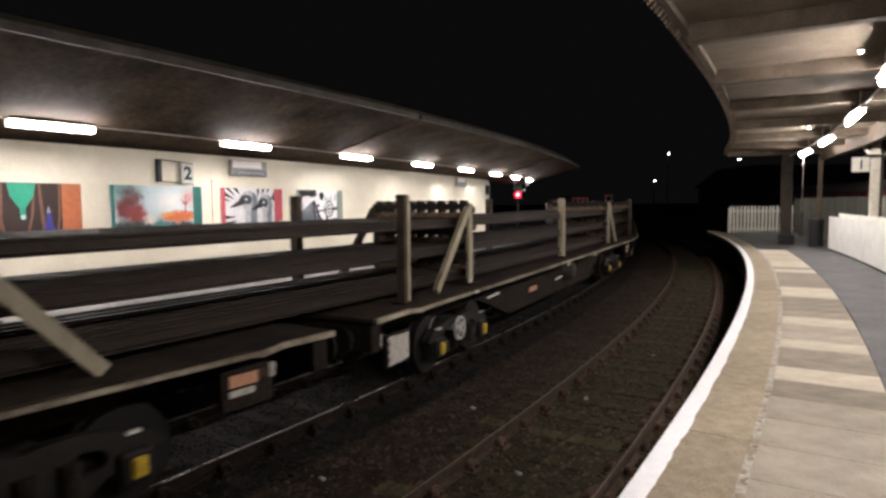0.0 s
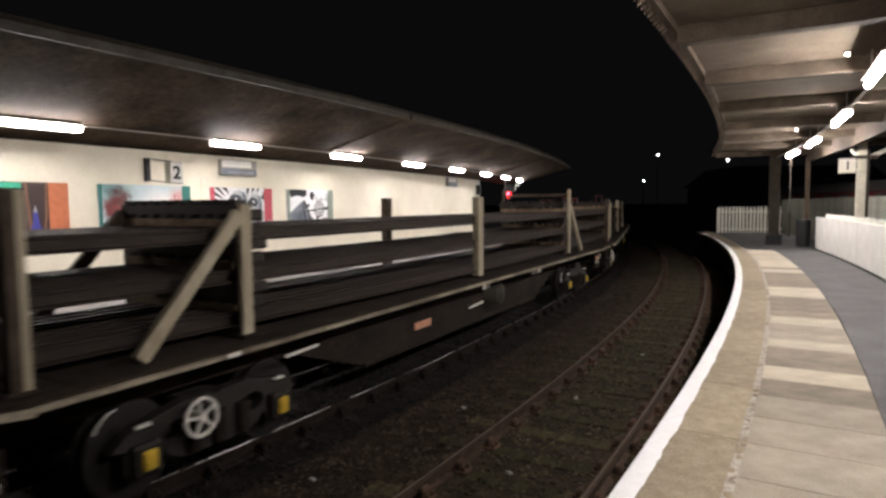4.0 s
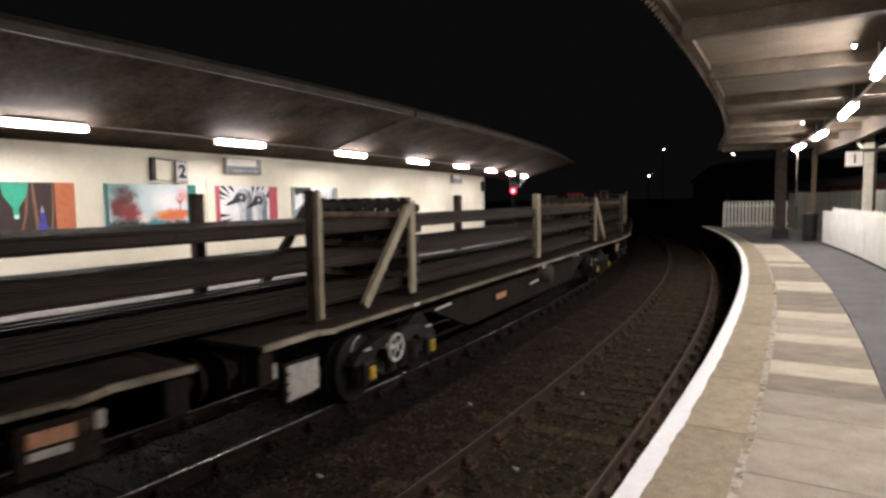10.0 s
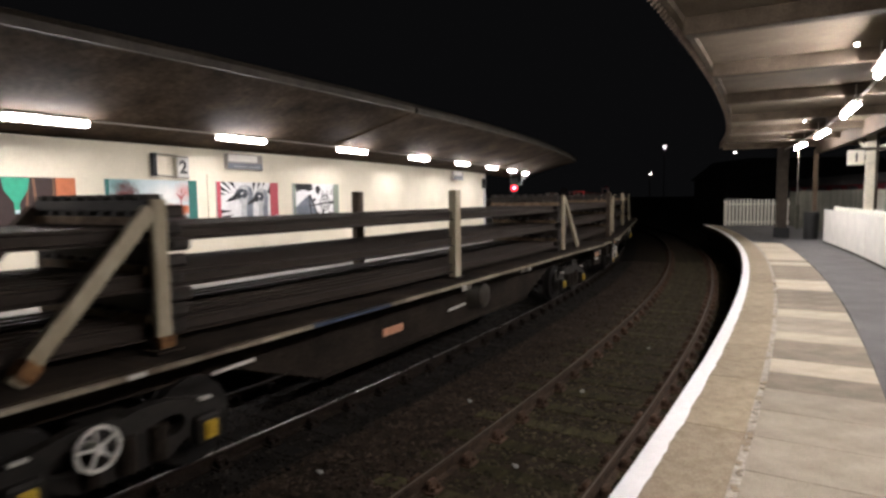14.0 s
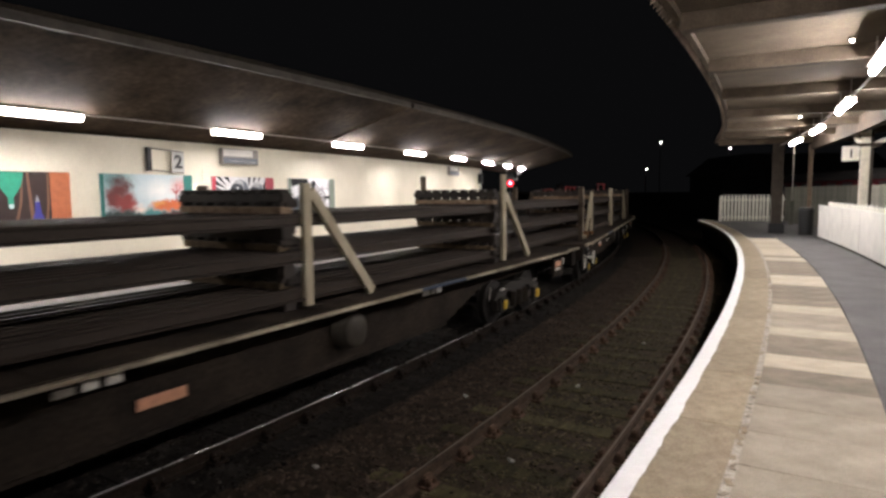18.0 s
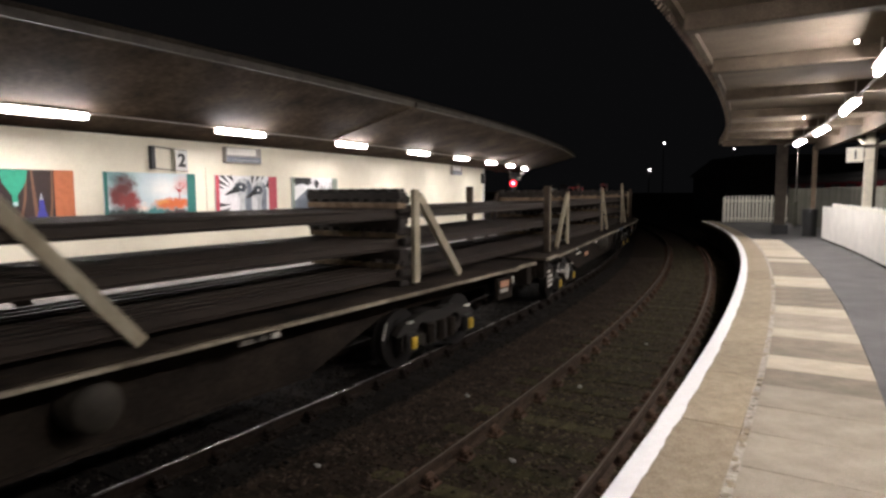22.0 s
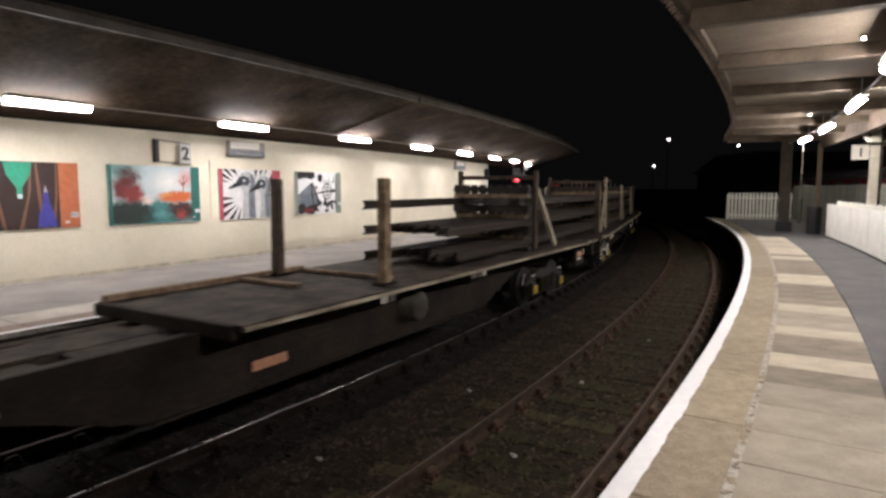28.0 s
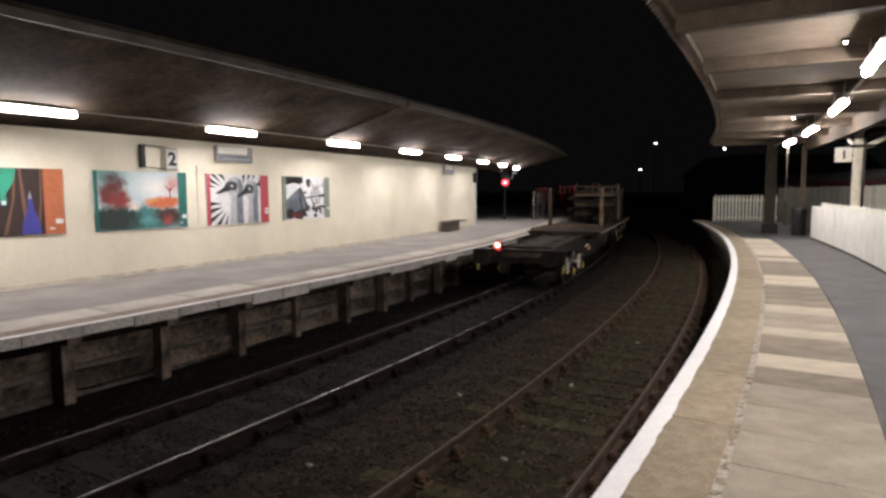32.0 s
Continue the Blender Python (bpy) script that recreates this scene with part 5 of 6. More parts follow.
def rail_bar(bm, x0, x1, y, z, step=1.7):
    """One loaded rail: foot, web and head, bent along the track."""
    prof = ((-0.07, 0), (0.07, 0), (0.07, 0.014), (0.012, 0.03), (0.012, 0.115), (0.036, 0.128), (0.036, 0.150), (0.028, RAIL_H), (-0.028, RAIL_H), (-0.036, 0.150), (-0.036, 0.128), (-0.012, 0.115), (-0.012, 0.03), (-0.07, 0.014))
    n = max(1, int((x1 - x0) / step))
    rings = []
    for i in range(n + 1):
        x = x0 + (x1 - x0) * i / n
        ring = []
        for dy, dz in prof:
            px, py = bent(x, y + dy)
            ring.append(bm.verts.new((px, py, z + dz)))
        rings.append(ring)
    k = len(prof)
    for i in range(n):
        for j in range(k):
            bm.faces.new((rings[i][j], rings[i + 1][j], rings[i + 1][(j + 1) % k], rings[i][(j + 1) % k]))
    bm.faces.new(rings[0])
    bm.faces.new(rings[-1][::-1])


def side_bar(bm, x0, x1, y, z0, z1, t):
    box(bm, ((x0 + x1) / 2, y, (z0 + z1) / 2), (x1 - x0, t, z1 - z0))


def wheelset_mesh():
    bm = bmesh.new()
    cyl(bm, (0, -1.06, 0), (0, 1.06, 0), 0.075, 10)
    for s in (-1, 1):
        cyl(bm, (0, s * 0.69, 0), (0, s * 0.82, 0), 0.455, 28)
        cyl(bm, (0, s * 0.665, 0), (0, s * 0.69, 0), 0.485, 28)
        cyl(bm, (0, s * 0.82, 0), (0, s * 0.86, 0), 0.14, 14)
        for k in range(5):
            a = 2 * math.pi * k / 5
            box(bm, (0.27 * math.cos(a), s * 0.825, 0.27 * math.sin(a)), (0.1, 0.02, 0.05), None)
    me = bpy.data.meshes.new("wheelset")
    bmesh.ops.recalc_face_normals(bm, faces=bm.faces)
    bm.to_mesh(me)
    bm.free()
    me.materials.append(M_WHEEL)
    return me


WHEELSET = wheelset_mesh()
SPINNING = []


def holed_plate(bm, outline, centre, radii, e, y, thick):
    """Half of a cast side frame: an outline in x and z round an oval opening, mirrored by e, with thickness along y."""
    n = 28
    rings = []
    for k in range(n):
        a = 2 * math.pi * k / n
        d = Vector((math.cos(a), math.sin(a)))
        reach = 9.0
        for p, q in zip(outline, outline[1:] + outline[:1]):
            hit = geometry.intersect_line_line_2d(Vector(centre), Vector(centre) + d * 5, Vector(p), Vector(q))
            if hit:
                reach = min(reach, (hit - Vector(centre)).length)
        inner = (centre[0] + radii[0] * d.x, centre[1] + radii[1] * d.y)
        outer = (centre[0] + reach * d.x, centre[1] + reach * d.y)
        rings.append([bm.verts.new((e * px, y + w * thick / 2, pz)) for (px, pz), w in ((inner, -1), (outer, -1), (outer, 1), (inner, 1))])
    for p0, p1 in zip(rings, rings[1:] + rings[:1]):
        for k in range(4):
            bm.faces.new((p0[k], p1[k], p1[(k + 1) % 4], p0[(k + 1) % 4]))


def add_bogie(wagon, x, wheel_side):
    """A cast three-piece bogie with two wheelsets; the rear one carries a handwheel."""
    bm = bmesh.new()
    box(bm, (0, 0, 0.62), (0.5, 2.0, 0.28), None, 0.03)
    bogie = part("bogie", bm, M_BOGIE, wagon, "grimy cast bogie", m=pose(x, 0, 0))
    for s in (-1, 1):
        bm = bmesh.new()
        y = s * 0.94
        for e in (-1, 1):
            holed_plate(bm, [(0, 0.26), (0.44, 0.26), (0.80, 0.48), (1.17, 0.46), (1.17, 0.62), (0.95, 0.71), (0.42, 0.82), (0, 0.82)], (0.47, 0.56), (0.17, 0.105), e, y, 0.13)
            box(bm, (e * 0.72, y, 0.40), (0.10, 0.13, 0.20))
            box(bm, (e * 1.00, y, 0.40), (0.10, 0.13, 0.20))
        part("side_frame", bm, M_BOGIE, bogie, "cast side frame with oval openings")
        for k in (-0.32, 0.0, 0.32):
            bm = bmesh.new()
            cyl(bm, (k, y + s * 0.07, 0.30), (k, y + s * 0.07, 0.62), 0.09, 10)
            part("spring", bm, M_UNDER, bogie, "dark coil spring")
        for k in (-0.86, 0.86):
            bm = bmesh.new()
            box(bm, (k, y + s * 0.09, 0.42), (0.30, 0.12, 0.30), None, 0.03)
            part("axlebox", bm, M_BOGIE, bogie, "grimy axlebox")
            bm = bmesh.new()
            box(bm, (k, y + s * 0.165, 0.42), (0.15, 0.05, 0.19), None, 0.02)
            part("axlebox_cover", bm, M_YELLOW, bogie, "yellow axlebox cover")
            part("white_mark", one_box((k - 0.02, y + s * 0.10, 0.735), (0.14, 0.06, 0.025), 0.004), M_WHITE, bogie, "white-painted mark")
    for k in (-0.86, 0.86):
        ob = link("wheelset", WHEELSET, None, wagon, "steel wheelset", m=pose(x + k, 0, 0.46))
        SPINNING.append((ob, x + k))
    if wheel_side:
        bm = bmesh.new()
        n = 24
        y = -1.16
        for i in range(n):
            a, b = 2 * math.pi * i / n, 2 * math.pi * (i + 1) / n
            beam(bm, (0.185 * math.cos(a), y, 0.185 * math.sin(a)), (0.185 * math.cos(b), y, 0.185 * math.sin(b)), 0.030, 0.030)
        for k in range(5):
            a = 0.5 + 2 * math.pi * k / 5
            beam(bm, (0, y, 0), (0.18 * math.cos(a), y, 0.18 * math.sin(a)), 0.028, 0.022)
        cyl(bm, (0, y + 0.25, 0), (0, y - 0.03, 0), 0.045, 10)
        part("handwheel", bm, M_WHITE, bogie, "white-painted brake handwheel", m=pose(-0.33, 0, 0.66))


def add_frame(wagon, x, top, lean, stack=True, tall=None, bar=False, rust=False, y=None, width=0.155, grimy=False, rusty=False, streaked=False):
    """Stanchions on both sides, a slanting brace if lean is not 0, and the packing that parts the rail tiers."""
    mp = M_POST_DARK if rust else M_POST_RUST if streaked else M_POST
    y = POST_Y if y is None else y
    deep = 0.075 if lean else 0.14
    for s in (-1, 1):
        if s > 0 and not lean and not rust:
            x, y = x - 0.14, y + 0.08
        bm = one_box((x, s * y, (DECK + (tall or top)) / 2), (width, deep, (tall or top) - DECK), 0.012)
        # the far side takes the copy with shade in its colour
        part("stanchion", bm, M_POST_DARK if s > 0 or grimy else mp, wagon, "pale painted steel stanchion" if s < 0 and not grimy else "dark steel stanchion with shade in its colour")
        if rusty:
            for z, h in ((DECK + 0.09, 0.11),):
                part("rust_band", one_box((x, s * y, z), (width + 0.006, 0.146, h), 0.003), M_FLAKE, wagon, "flaking orange rust")
        # the light on the post's narrow edge, painted as a pale strip
        if rust and s < 0:
            part("flange_strip", one_box((x + 0.045, -y - 0.0715, (DECK + top) / 2), (0.062, 0.008, top - DECK - 0.03), 0.002), M_POST, wagon, "lit edge of the stanchion, painted as a pale strip")
        part("foot_plate", one_box((x, s * y, DECK + 0.012), (0.3, 0.24, 0.024), 0.004), M_DECK, wagon)
        if lean:
            bm = bmesh.new()
            beam(bm, (x + lean * 1.30, s * y, DECK + 0.02), (x + lean * 0.08, s * y, top - 0.10), 0.14, 0.075, Vector((0, 1, 0)))
            if rusty:
                bn = bmesh.new()
                lo, hi = Vector((x + lean * 1.30, s * y, DECK + 0.02)), Vector((x + lean * 0.08, s * y, top - 0.10))
                beam(bn, lo.lerp(hi, 0.03), lo.lerp(hi, 0.11), 0.146, 0.156, Vector((0, 1, 0)))
                part("rust_band", bn, M_FLAKE, wagon, "flaking orange rust")
            # same for the far brace: shade in the colour
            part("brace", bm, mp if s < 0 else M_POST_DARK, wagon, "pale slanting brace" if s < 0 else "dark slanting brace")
    if bar:
        bm = one_box((x, 0, tall - 0.16), (0.09, 2 * y, 0.09), 0.01)
        part("top_bar", bm, M_POST_DARK, wagon, "dark cross bar")
    if stack:
        xs = x - 0.15 - 0.15 * lean
        part("packing_timber", one_box((xs, 0, (DECK + TIERS[0]) / 2), (0.2, 1.96, TIERS[0] - DECK - 0.004), 0.01), M_DARKSTEEL, wagon, "dark packing under the lowest rails")
        for i, z in enumerate(t + RAIL_H for t in TIERS):
            room = TIERS[i + 1] - z if i < 2 else 0.25
            # only the top timber is pale, the lower two are darker
            part("packing_timber", one_box((xs, 0, z + 0.046), (0.2, 1.90 if i == 2 else 1.8, 0.088), 0.008), M_TIMBER if i == 2 else M_TIMBER_DIM, wagon, "timber packing across the rails")
            for k in range(9):
                part("clip_foot", one_box((xs, -0.88 + k * 0.22, z + 0.114), (0.18, 0.10, 0.052), 0.004), M_DARKSTEEL, wagon)
            part("clamp_bar", one_box((xs, 0, z + 0.138 + (room - 0.138) / 2), (0.19, 1.94, room - 0.144), 0.008), M_DARKSTEEL, wagon, "dark rail clamp bar")
            if i == 2:
                for k in range(9):
                    part("clip_tooth", one_box((xs, -0.88 + k * 0.22, z + room + 0.024), (0.17, 0.12, 0.058), 0.01), M_DARKSTEEL, wagon, "dark clip tooth")
        if not bar:
            for s in (-1, 1):
                for i, z in enumerate((1.50, 1.66, 1.80, 1.98, 2.14, 2.30, 2.46, 2.62)):
                    part("chain_clamp", one_box((x - lean * (0.16 + 0.05 * (i % 3)), s * (y - 0.11 + 0.03 * (i % 2)), z), (0.30 - 0.06 * (i % 2), 0.13, 0.13), 0.03), M_DARKSTEEL, wagon, "dark clamp")


def add_load(k, xs, ends=None):
    """Three tiers of long rails; returns the thing that rides on wagon k."""
    load = tagged(empty("rail_load"), "brown second-hand rails stacked in tiers on a wagon" if ends is None else "short brown rails with uneven ends stacked in tiers", "rails", "rail loads")
    for t, z in enumerate(TIERS):
        for i in range(8):
            if ends and t == 2 and i in (2, 3, 5):
                continue
            x0 = xs[0] if ends is None else ends + (0.0 if i == 7 else 3.6 + 0.2 * random.random() if t == 2 else 0.2 + 0.7 * random.random())
            bm = bmesh.new()
            rail_bar(bm, x0, xs[1], -0.77 + i * 0.22, z)
            part("rail", bm, M_LOADRAIL, load)
    return load


def build_wagon(k, rear, mid, front, blue=(), last=False):
    """rear, mid, front: settings of the three frames."""
    w = tagged(empty("flat_wagon"), "long grimy bogie flat wagon with pale stanchions" if not last else "last flat wagon with a bare rear frame and tail lamp", "wagon", "wagons of the train")
    deck_rear = REAR if not last else 3.75 - MID
    # deck
    x = deck_rear
    while x < FRONT - 0.01:
        x1 = min(x + 1.6, FRONT)
        bm2 = one_box(((x + x1) / 2, 0, DECK - 0.035), (x1 - x - 0.012, 2 * EDGE - 0.03, 0.05), 0.004)
        part("deck_plate", bm2, M_BARE if last else M_DECK, w, "dirty dark deck plate")
        x = x1
    for s in (-1, 1):
        a, b = deck_rear + (0.0 if last else 1.18), FRONT - 1.05
        cuts = [a] + [c - MID for pair in blue for c in pair] + [b]
        for i in range(len(cuts) - 1):
            bm = bmesh.new()
            side_bar(bm, cuts[i] + 0.004, cuts[i + 1] - 0.004, s * EDGE, DECK - 0.074, DECK - 0.034, 0.07)
            part("side_sill", bm, M_SILL_BLUE if i % 2 else M_SILL, w, "blue repainted side sill" if i % 2 else "pale dirty side sill")
        # end sills drop and turn in
        for e, x0, x1 in ((1, FRONT - 1.05, FRONT), (-1, REAR, REAR + 1.18)):
            if last and e < 0:
                continue
            bm = bmesh.new()
            xa, xb = (x0, x1) if e > 0 else (x1, x0)
            beam(bm, (xa, s * EDGE, DECK - 0.07), (xa + e * 0.32, s * (EDGE - 0.03), DECK - 0.035), 0.06, 0.06)
            beam(bm, (xa + e * 0.30, s * (EDGE - 0.03), DECK - 0.035), (xb, s * (EDGE - 0.03), DECK - 0.035), 0.06, 0.06)
            part("end_sill", bm, M_SILL, w, "pale raised end sill")
        # fish-bellied girder
        bm = bmesh.new()
        poly(bm, [(REAR + 0.5, 1.17), (FRONT - 0.5, 1.17), (FRONT - 0.5, 0.92), (5.2, 0.86), (3.7, 0.35), (-3.7, 0.35), (-5.2, 0.86), (REAR + 0.5, 0.92)], 0.05)
        bmesh.ops.translate(bm, vec=(0, s * 0.72, 0), verts=bm.verts)
        part("girder", bm, M_UNDER, w, "dark fish-bellied girder")
        bm = bmesh.new()
        side_bar(bm, -3.7, 3.7, s * 0.70, 0.33, 0.37, 0.2)
        part("girder_flange", bm, M_UNDER, w)
        for i in range(9):
            part("girder_rib", one_box((-3.6 + i * 0.9, s * 0.74, 0.77), (0.035, 0.05, 0.78)), M_UNDER, w)
        # buffers
        for e, x in ((1, FRONT - 0.1), (-1, REAR + 0.1)):
            bm = bmesh.new()
            cyl(bm, (x, s * 0.87, 1.02), (x + e * 0.30, s * 0.87, 1.02), 0.10, 12)
            cyl(bm, (x + e * 0.30, s * 0.87, 1.02), (x + e * 0.335, s * 0.87, 1.02), 0.22, 18)
            box(bm, (x + e * 0.04, s * 0.87, 1.02), (0.10, 0.34, 0.34), None, 0.015)
            part("buffer", bm, M_UNDER, w, "dark round buffer")
    for x in (REAR + 0.14, FRONT - 0.14):
        part("headstock", one_box((x, 0, 1.02), (0.22, 2.45, 0.36), 0.015), M_UNDER, w, "dark headstock")
    bm = bmesh.new()
    beam(bm, (REAR - 0.2, 0, 0.98), (REAR + 0.2, 0, 0.98), 0.12, 0.1)
    part("coupling", bm, M_UNDER, w, "dark coupling")
    # bodyside details on both sides
    for s in (-1, 1):
        y = s * 1.16
        part("data_panel", one_box((-2.22 - MID, y, 0.76), (0.60, 0.06, 0.44), 0.01), M_UNDER, w, "dark lettered data panel")
        for z, l in ((0.925, 0.24), (0.81, 0.46), (0.705, 0.50), (0.60, 0.44)):
            part("print_line", one_box((-2.22 - MID - (0.50 - l) / 2, y + s * 0.034, z), (l, 0.004, 0.066)), M_PANEL, w, "unreadable line of white print")
        if k in (1, 3):
            part("board", one_box((-2.20 - MID, y + s * 0.040, 0.765), (0.50, 0.008, 0.36), 0.003), M_PANEL, w, "dirty white data board")
        if last:
            part("label", one_box((-2.66 - MID, y, 0.70), (0.15, 0.02, 0.20), 0.004), M_GREEN_LABEL, w, "yellow-green label")
        part("label", one_box((-2.66 - MID, y, 0.95), (0.12, 0.02, 0.16), 0.004), M_PANEL, w, "dirty pale label")
        part("data_panel", one_box((15.32 - MID, y - s * 0.05, 0.88), (0.62, 0.08, 0.42), 0.01), M_UNDER, w, "dark data panel")
        part("print_panel", one_box((15.26 - MID, y, 0.97), (0.34, 0.02, 0.12), 0.004), M_ORANGE, w, "faded orange print panel")
        part("print_panel", one_box((15.24 - MID, y, 0.845), (0.30, 0.02, 0.065), 0.004), M_PANEL, w, "dirty white print panel")
        part("label", one_box((15.50 - MID, y, 0.99), (0.13, 0.02, 0.09), 0.004), M_RUST, w, "rusty brown plate")
        part("label", one_box((15.615 - MID, y, 1.00), (0.07, 0.02, 0.15), 0.004), M_PANEL, w, "pale label")
        part("print_panel", one_box(((4.77 if not last else 4.62) - MID, s * 0.79, 0.665 if not last else 0.62), (0.56, 0.02, 0.12), 0.004), M_ORANGE, w, "faded orange print panel")
        for xx, l, mt in ((6.36, 0.16, M_PANEL), (6.55, 0.12, M_PANELDIM)) if k <= 4 or last else ((3.6, 0.18, M_PANELDIM), (3.82, 0.14, M_PANEL), (4.03, 0.14, M_PANEL)):
            part("label", one_box((xx - MID, s * 1.24, 1.14), (l, 0.02, 0.09), 0.004), mt, w, "small pale plate")
        for xx, l, mt in ((9.08, 0.20, M_PANELDIM), (9.30, 0.12, M_PANELDIM), (9.48, 0.13, M_PANEL)):
            part("label", one_box((xx - MID, s * 1.24, 1.15), (l, 0.02, 0.09), 0.004), mt, w, "small pale plate")
        if k <= 4:
            bm = bmesh.new()
            beam(bm, (6.48 - MID, s * 0.85, 0.69), (7.13 - MID, s * 0.85, 0.715), 0.03, 0.032)
            part("brake_lever", bm, M_WHITE, w, "white brake lever")
        bm = bmesh.new()
        beam(bm, (1.0 - MID, s * 1.18, 1.0), (1.55 - MID, s * 1.18, 1.02), 0.03, 0.03)
        part("grab_rail", bm, M_WHITE, w, "white grab rail")
        bm = bmesh.new()
        bend = ((-1.24, 0.84), (-1.20, 0.91), (-1.13, 0.97), (-1.05, 1.0))
        for (xa, za), (xb, zb) in zip(bend, bend[1:]):
            cyl(bm, (xa - MID, s * 1.15, za), (xb - MID, s * 1.15, zb), 0.008, 8)
        part("hose_handle", bm, M_WHITE, w, "white bent hose handle")
        if not last:
            part("paint_scrape", one_box((0.08 - MID, s * (EDGE + 0.034), DECK - 0.054), (0.17, 0.006, 0.042), 0.002), M_WHITE, w, "bright scrape on the side sill")
        bm = bmesh.new()
        cyl(bm, (12.0 - MID - 0.45, s * 1.12, 0.62), (12.0 - MID - 0.38, s * 1.12, 0.86), 0.011, 8)
        part("release_handle", bm, M_WHITE, w, "white release handle")
    bm = bmesh.new()
    cyl(bm, (7.6 - MID, -1.0, 0.82), (7.6 - MID, -0.2, 0.82), 0.25, 20)
    bmesh.ops.create_uvsphere(bm, u_segments=20, v_segments=8, radius=0.25, matrix=Matrix.Translation((7.6 - MID, -1.0, 0.82)) @ Matrix.Diagonal((1, 0.4, 1, 1)))
    part("air_tank", bm, M_TANK, w, "grey round air tank", smooth=True)
    add_bogie(w, -HALF_BOGIE - 0.15, True)
    add_bogie(w, HALF_BOGIE + (0.15 if k in (2, 3) else 0.0), False)
    if not last:
        add_frame(w, -1.70 - MID, 2.87, 0, stack=False, rust=True)
        add_frame(w, 0.62 - MID, 2.74, -1, **rear)
    add_frame(w, {1: 6.60, 2: 6.62, 3: 6.62, 4: 6.50, 5: 6.72, 6: 6.76, 7: 6.72}.get(k, 6.65) - MID, 2.86, *mid[0], **mid[1])
    add_frame(w, {2: 12.69, 3: 12.69, 5: 12.49}.get(k, 12.57) - MID, 2.78, 1, **front)
    if last:
        bare_rear(w)
    return w


M_BARE = mat("bare_rusty_frame", (0.082, 0.063, 0.048), 0.85, var=0.6, scale=2.2, bump=0.5, fine=30, spec=0.2, tint=(0.014, 0.011, 0.009))
M_TANK = mat("grey_air_tank", (0.045, 0.038, 0.029), 0.65, var=0.4, scale=5, spec=0.2)
M_PANELDIM = mat("grimy_print_panel", (0.12, 0.105, 0.085), 0.7, var=0.4, scale=10)


def bare_rear(w):
    """The undecked end of the last wagon: frame members with open bays, and the tail lamp."""
    x0, x1 = REAR, 3.75 - MID
    z = 1.08
    for y in (-0.62, -0.10, 0.12, 0.64):
        part("frame_member", one_box(((x0 + x1) / 2, y, z), (x1 - x0, 0.24, 0.12), 0.01), M_BARE, w, "dark longitudinal frame member")
    for x, l in ((-9.45, 0.5), (-8.55, 0.75), (-7.4, 0.9), (-6.2, 1.0), (-4.95, 0.85), (-3.75, 1.0)):
        part("cross_member", one_box((x, 0, z - 0.006), (l, 1.44, 0.11), 0.01), M_BARE, w, "dark cross member")
    part("deck_plate", one_box((-6.5, 0.02, z + 0.075), (4.6, 0.55, 0.03), 0.01), M_BARE, w, "dirty dark cover plate")
    part("end_step", one_box((REAR + 0.1, -0.05, 1.28), (0.2, 1.7, 0.05), 0.01), M_DECK, w, "dark end step")
    part("deck_end", one_box((3.72 - MID, 0, DECK - 0.09), (0.10, 2.5, 0.16), 0.01), M_DECK, w, "dark raised deck end")
    for x, y, l in ((5.85, 0.5, 1.2), (7.15, 0.15, 1.9)):
        part("deck_timber", one_box((x - MID, y, DECK + 0.025), (0.15, l, 0.05), 0.01), M_TIMBER, w, "grimy timber across the deck")
    bm = bmesh.new()
    side_bar(bm, 3.75 - MID, 7.2 - MID, 1.15, DECK, DECK + 0.08, 0.12)
    part("deck_timber", bm, M_TIMBER, w, "grimy timber along the deck edge")
    lamp = part("tail_lamp", one_box((REAR - 0.06, 0.49, 1.29), (0.14, 0.17, 0.25), 0.02), M_RED, w, "red tail lamp body")
    bm = bmesh.new()
    cyl(bm, (REAR - 0.13, 0.49, 1.32), (REAR - 0.15, 0.49, 1.32), 0.07, 16)
    part("tail_lamp_lens", bm, M_TAIL, lamp, "lit red lens")
    bm = bmesh.new()
    bmesh.ops.create_uvsphere(bm, u_segments=10, v_segments=8, radius=0.042, matrix=Matrix.Translation((REAR - 0.15, 0.49, 1.335)))
    part("tail_lamp_bulb", bm, M_TAIL_CORE, lamp, "bright bulb")
    part("lamp_bracket", one_box((REAR - 0.02, 0.49, 1.12), (0.05, 0.06, 0.2)), M_UNDER, w)


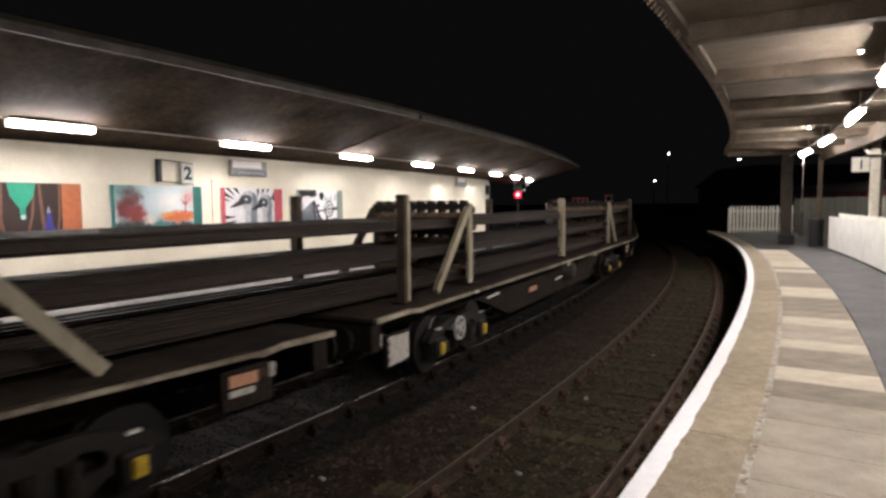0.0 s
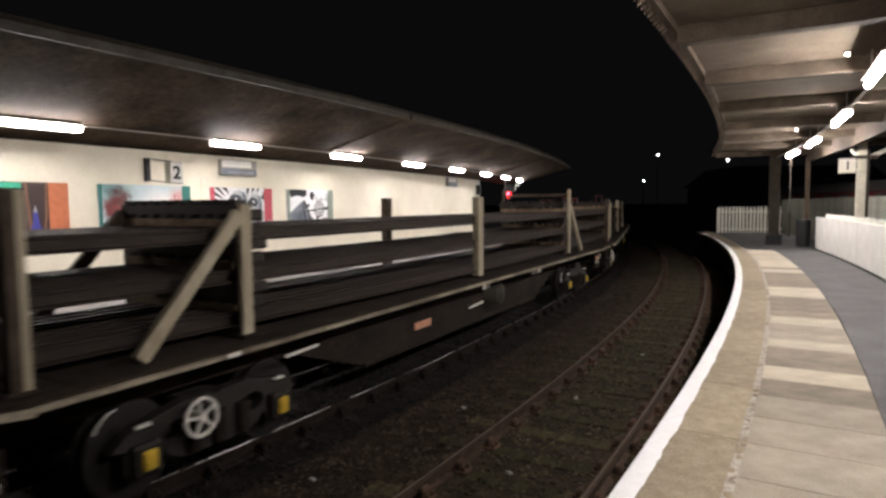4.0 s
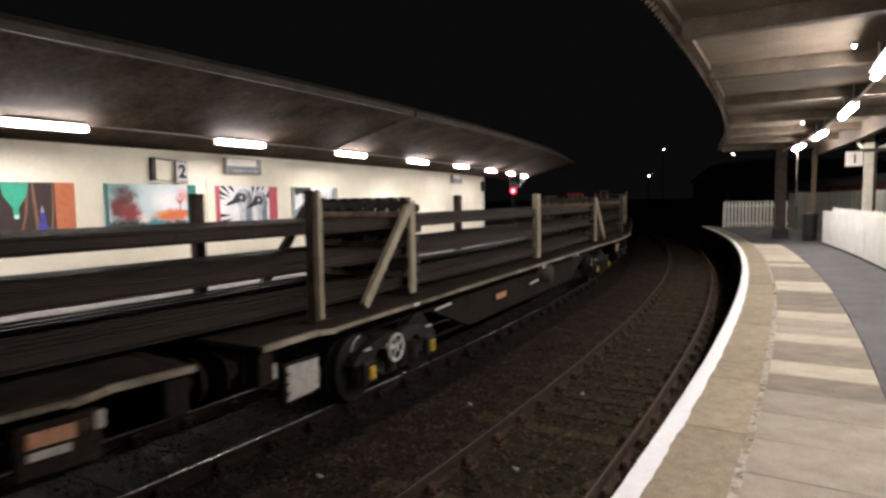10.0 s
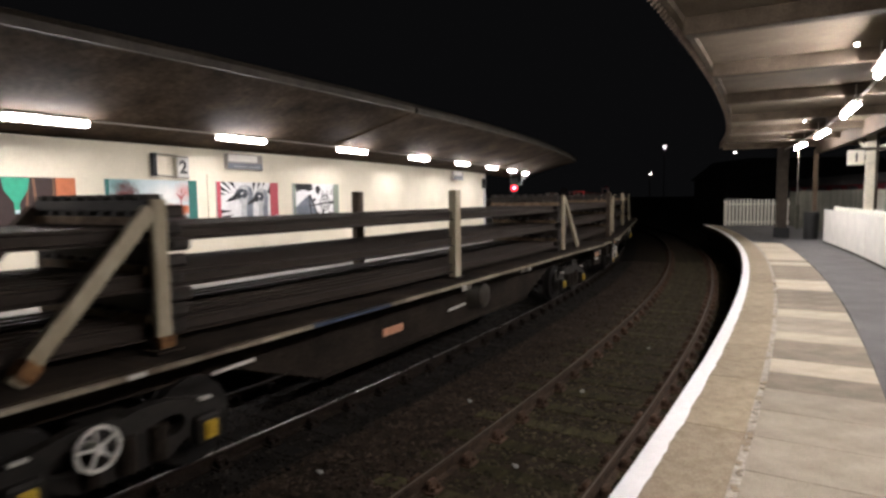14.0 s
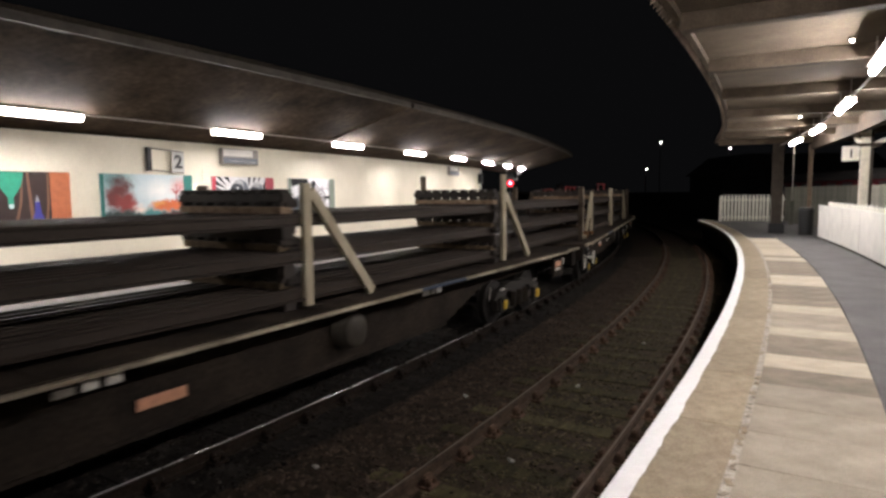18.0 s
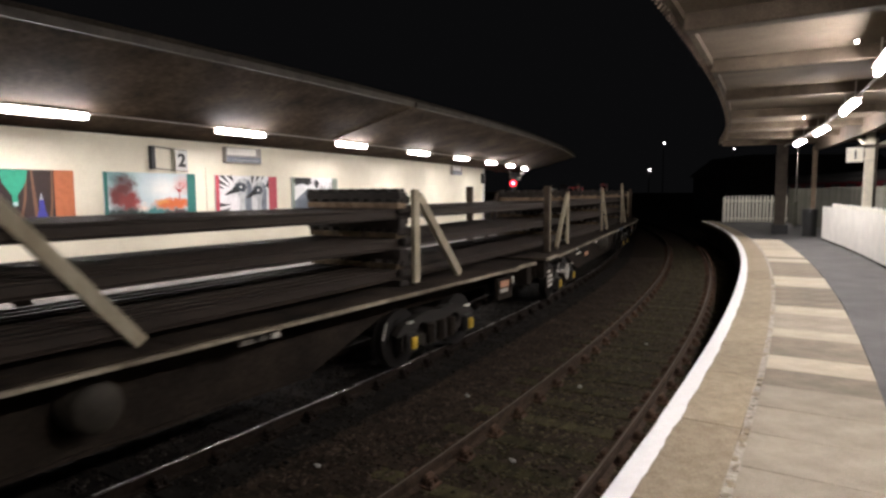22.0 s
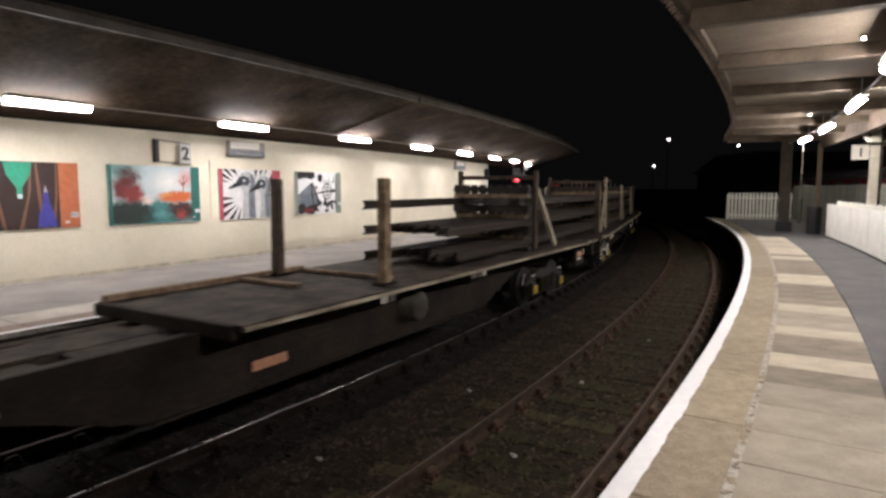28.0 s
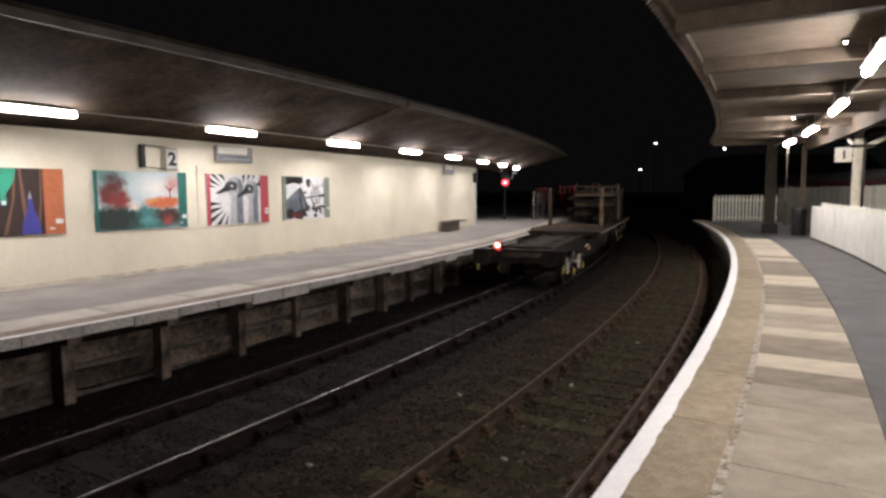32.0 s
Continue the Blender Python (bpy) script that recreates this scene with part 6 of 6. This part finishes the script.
def place(t, k):
    """Where wagon k stands at t seconds: both bogies on the curve, straight track behind the platform end."""
    s = -59.107 + 3.7127 * t + 0.00794 * t * t + 0.000026 * t ** 3 - PITCH * (k - 1)
    p = []
    for u in (0.31, 13.2):
        d = math.degrees((s + u) / R_TRACK2)
        if d < -42:
            e = P(R_TRACK2, -42, Z_RAIL)
            g = radians(d + 42) * R_TRACK2
            p.append(e + Vector((-math.sin(radians(-42)), math.cos(radians(-42)), 0)) * g)
        else:
            p.append(P(R_TRACK2, d, Z_RAIL))
    c = (p[0] + p[1]) / 2
    v = p[1] - p[0]
    return s, Matrix.Translation(c) @ Matrix.Rotation(math.atan2(v.y, v.x), 4, "Z")


PLAIN, SLIM, BRACED = ((0,), {"stack": False, "width": 0.21}), ((0,), {"stack": False, "width": 0.17, "streaked": True}), ((1,), {"stack": True})
TRAIN = []
for k, rear, mid, front, blue in (
        (-1, {}, PLAIN, {}, ()),
        (0, {}, PLAIN, {}, ()),
        (1, {}, PLAIN, {}, ()),
        (2, {}, PLAIN, {"tall": 3.12, "bar": True}, ()),
        (3, {}, PLAIN, {}, ()),
        (4, {"rusty": True}, PLAIN, {}, ((2.3, 3.9),)),
        (5, {}, BRACED, {"tall": 3.1}, ((8.8, 10.2),)),
        (6, {"tall": 3.08, "bar": True}, BRACED, {}, ()),
        (7, {}, SLIM, {"tall": 3.12, "bar": True, "grimy": True}, ())):
    before = len(SPINNING)
    wagon = build_wagon(k, rear, mid, front, blue, last=(k == 7))
    load = add_load(k, (REAR - 0.256, FRONT + 0.256) if k < 7 else (0, FRONT + 0.256), None if k < 7 else 8.3 - MID)
    TRAIN.append((k, wagon, load, SPINNING[before:]))


def motions():
    """The train rolls away along the curve, a little faster towards the end; its wheels turn."""
    times = [i * 0.5 for i in range(65)]
    spin = [i * 0.125 for i in range(257)]
    for k, wagon, load, wheels in TRAIN:
        rows = [(t, place(t, k)[1]) for t in times]
        walk(wagon, rows)
        walk(load, rows)
        for ob, x in wheels:
            walk(ob, [(t, Matrix.Translation((x, 0, 0.46)) @ Matrix.Rotation(place(t, k)[0] / 0.46, 4, "Y")) for t in spin])


# ---------------------------------------------------------------- tracks and platforms, piece by piece
stones()
build_track("track_near", R_TRACK1, -34.5, -17.0, (M_RAIL_DULL, M_RAIL_DULL), 0.34, "rusty curved railway track beside the platform")
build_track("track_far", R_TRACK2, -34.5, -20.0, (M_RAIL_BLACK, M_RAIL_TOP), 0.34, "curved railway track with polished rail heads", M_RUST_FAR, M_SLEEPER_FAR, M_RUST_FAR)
build_platform_2()
build_platform_1()


motions()
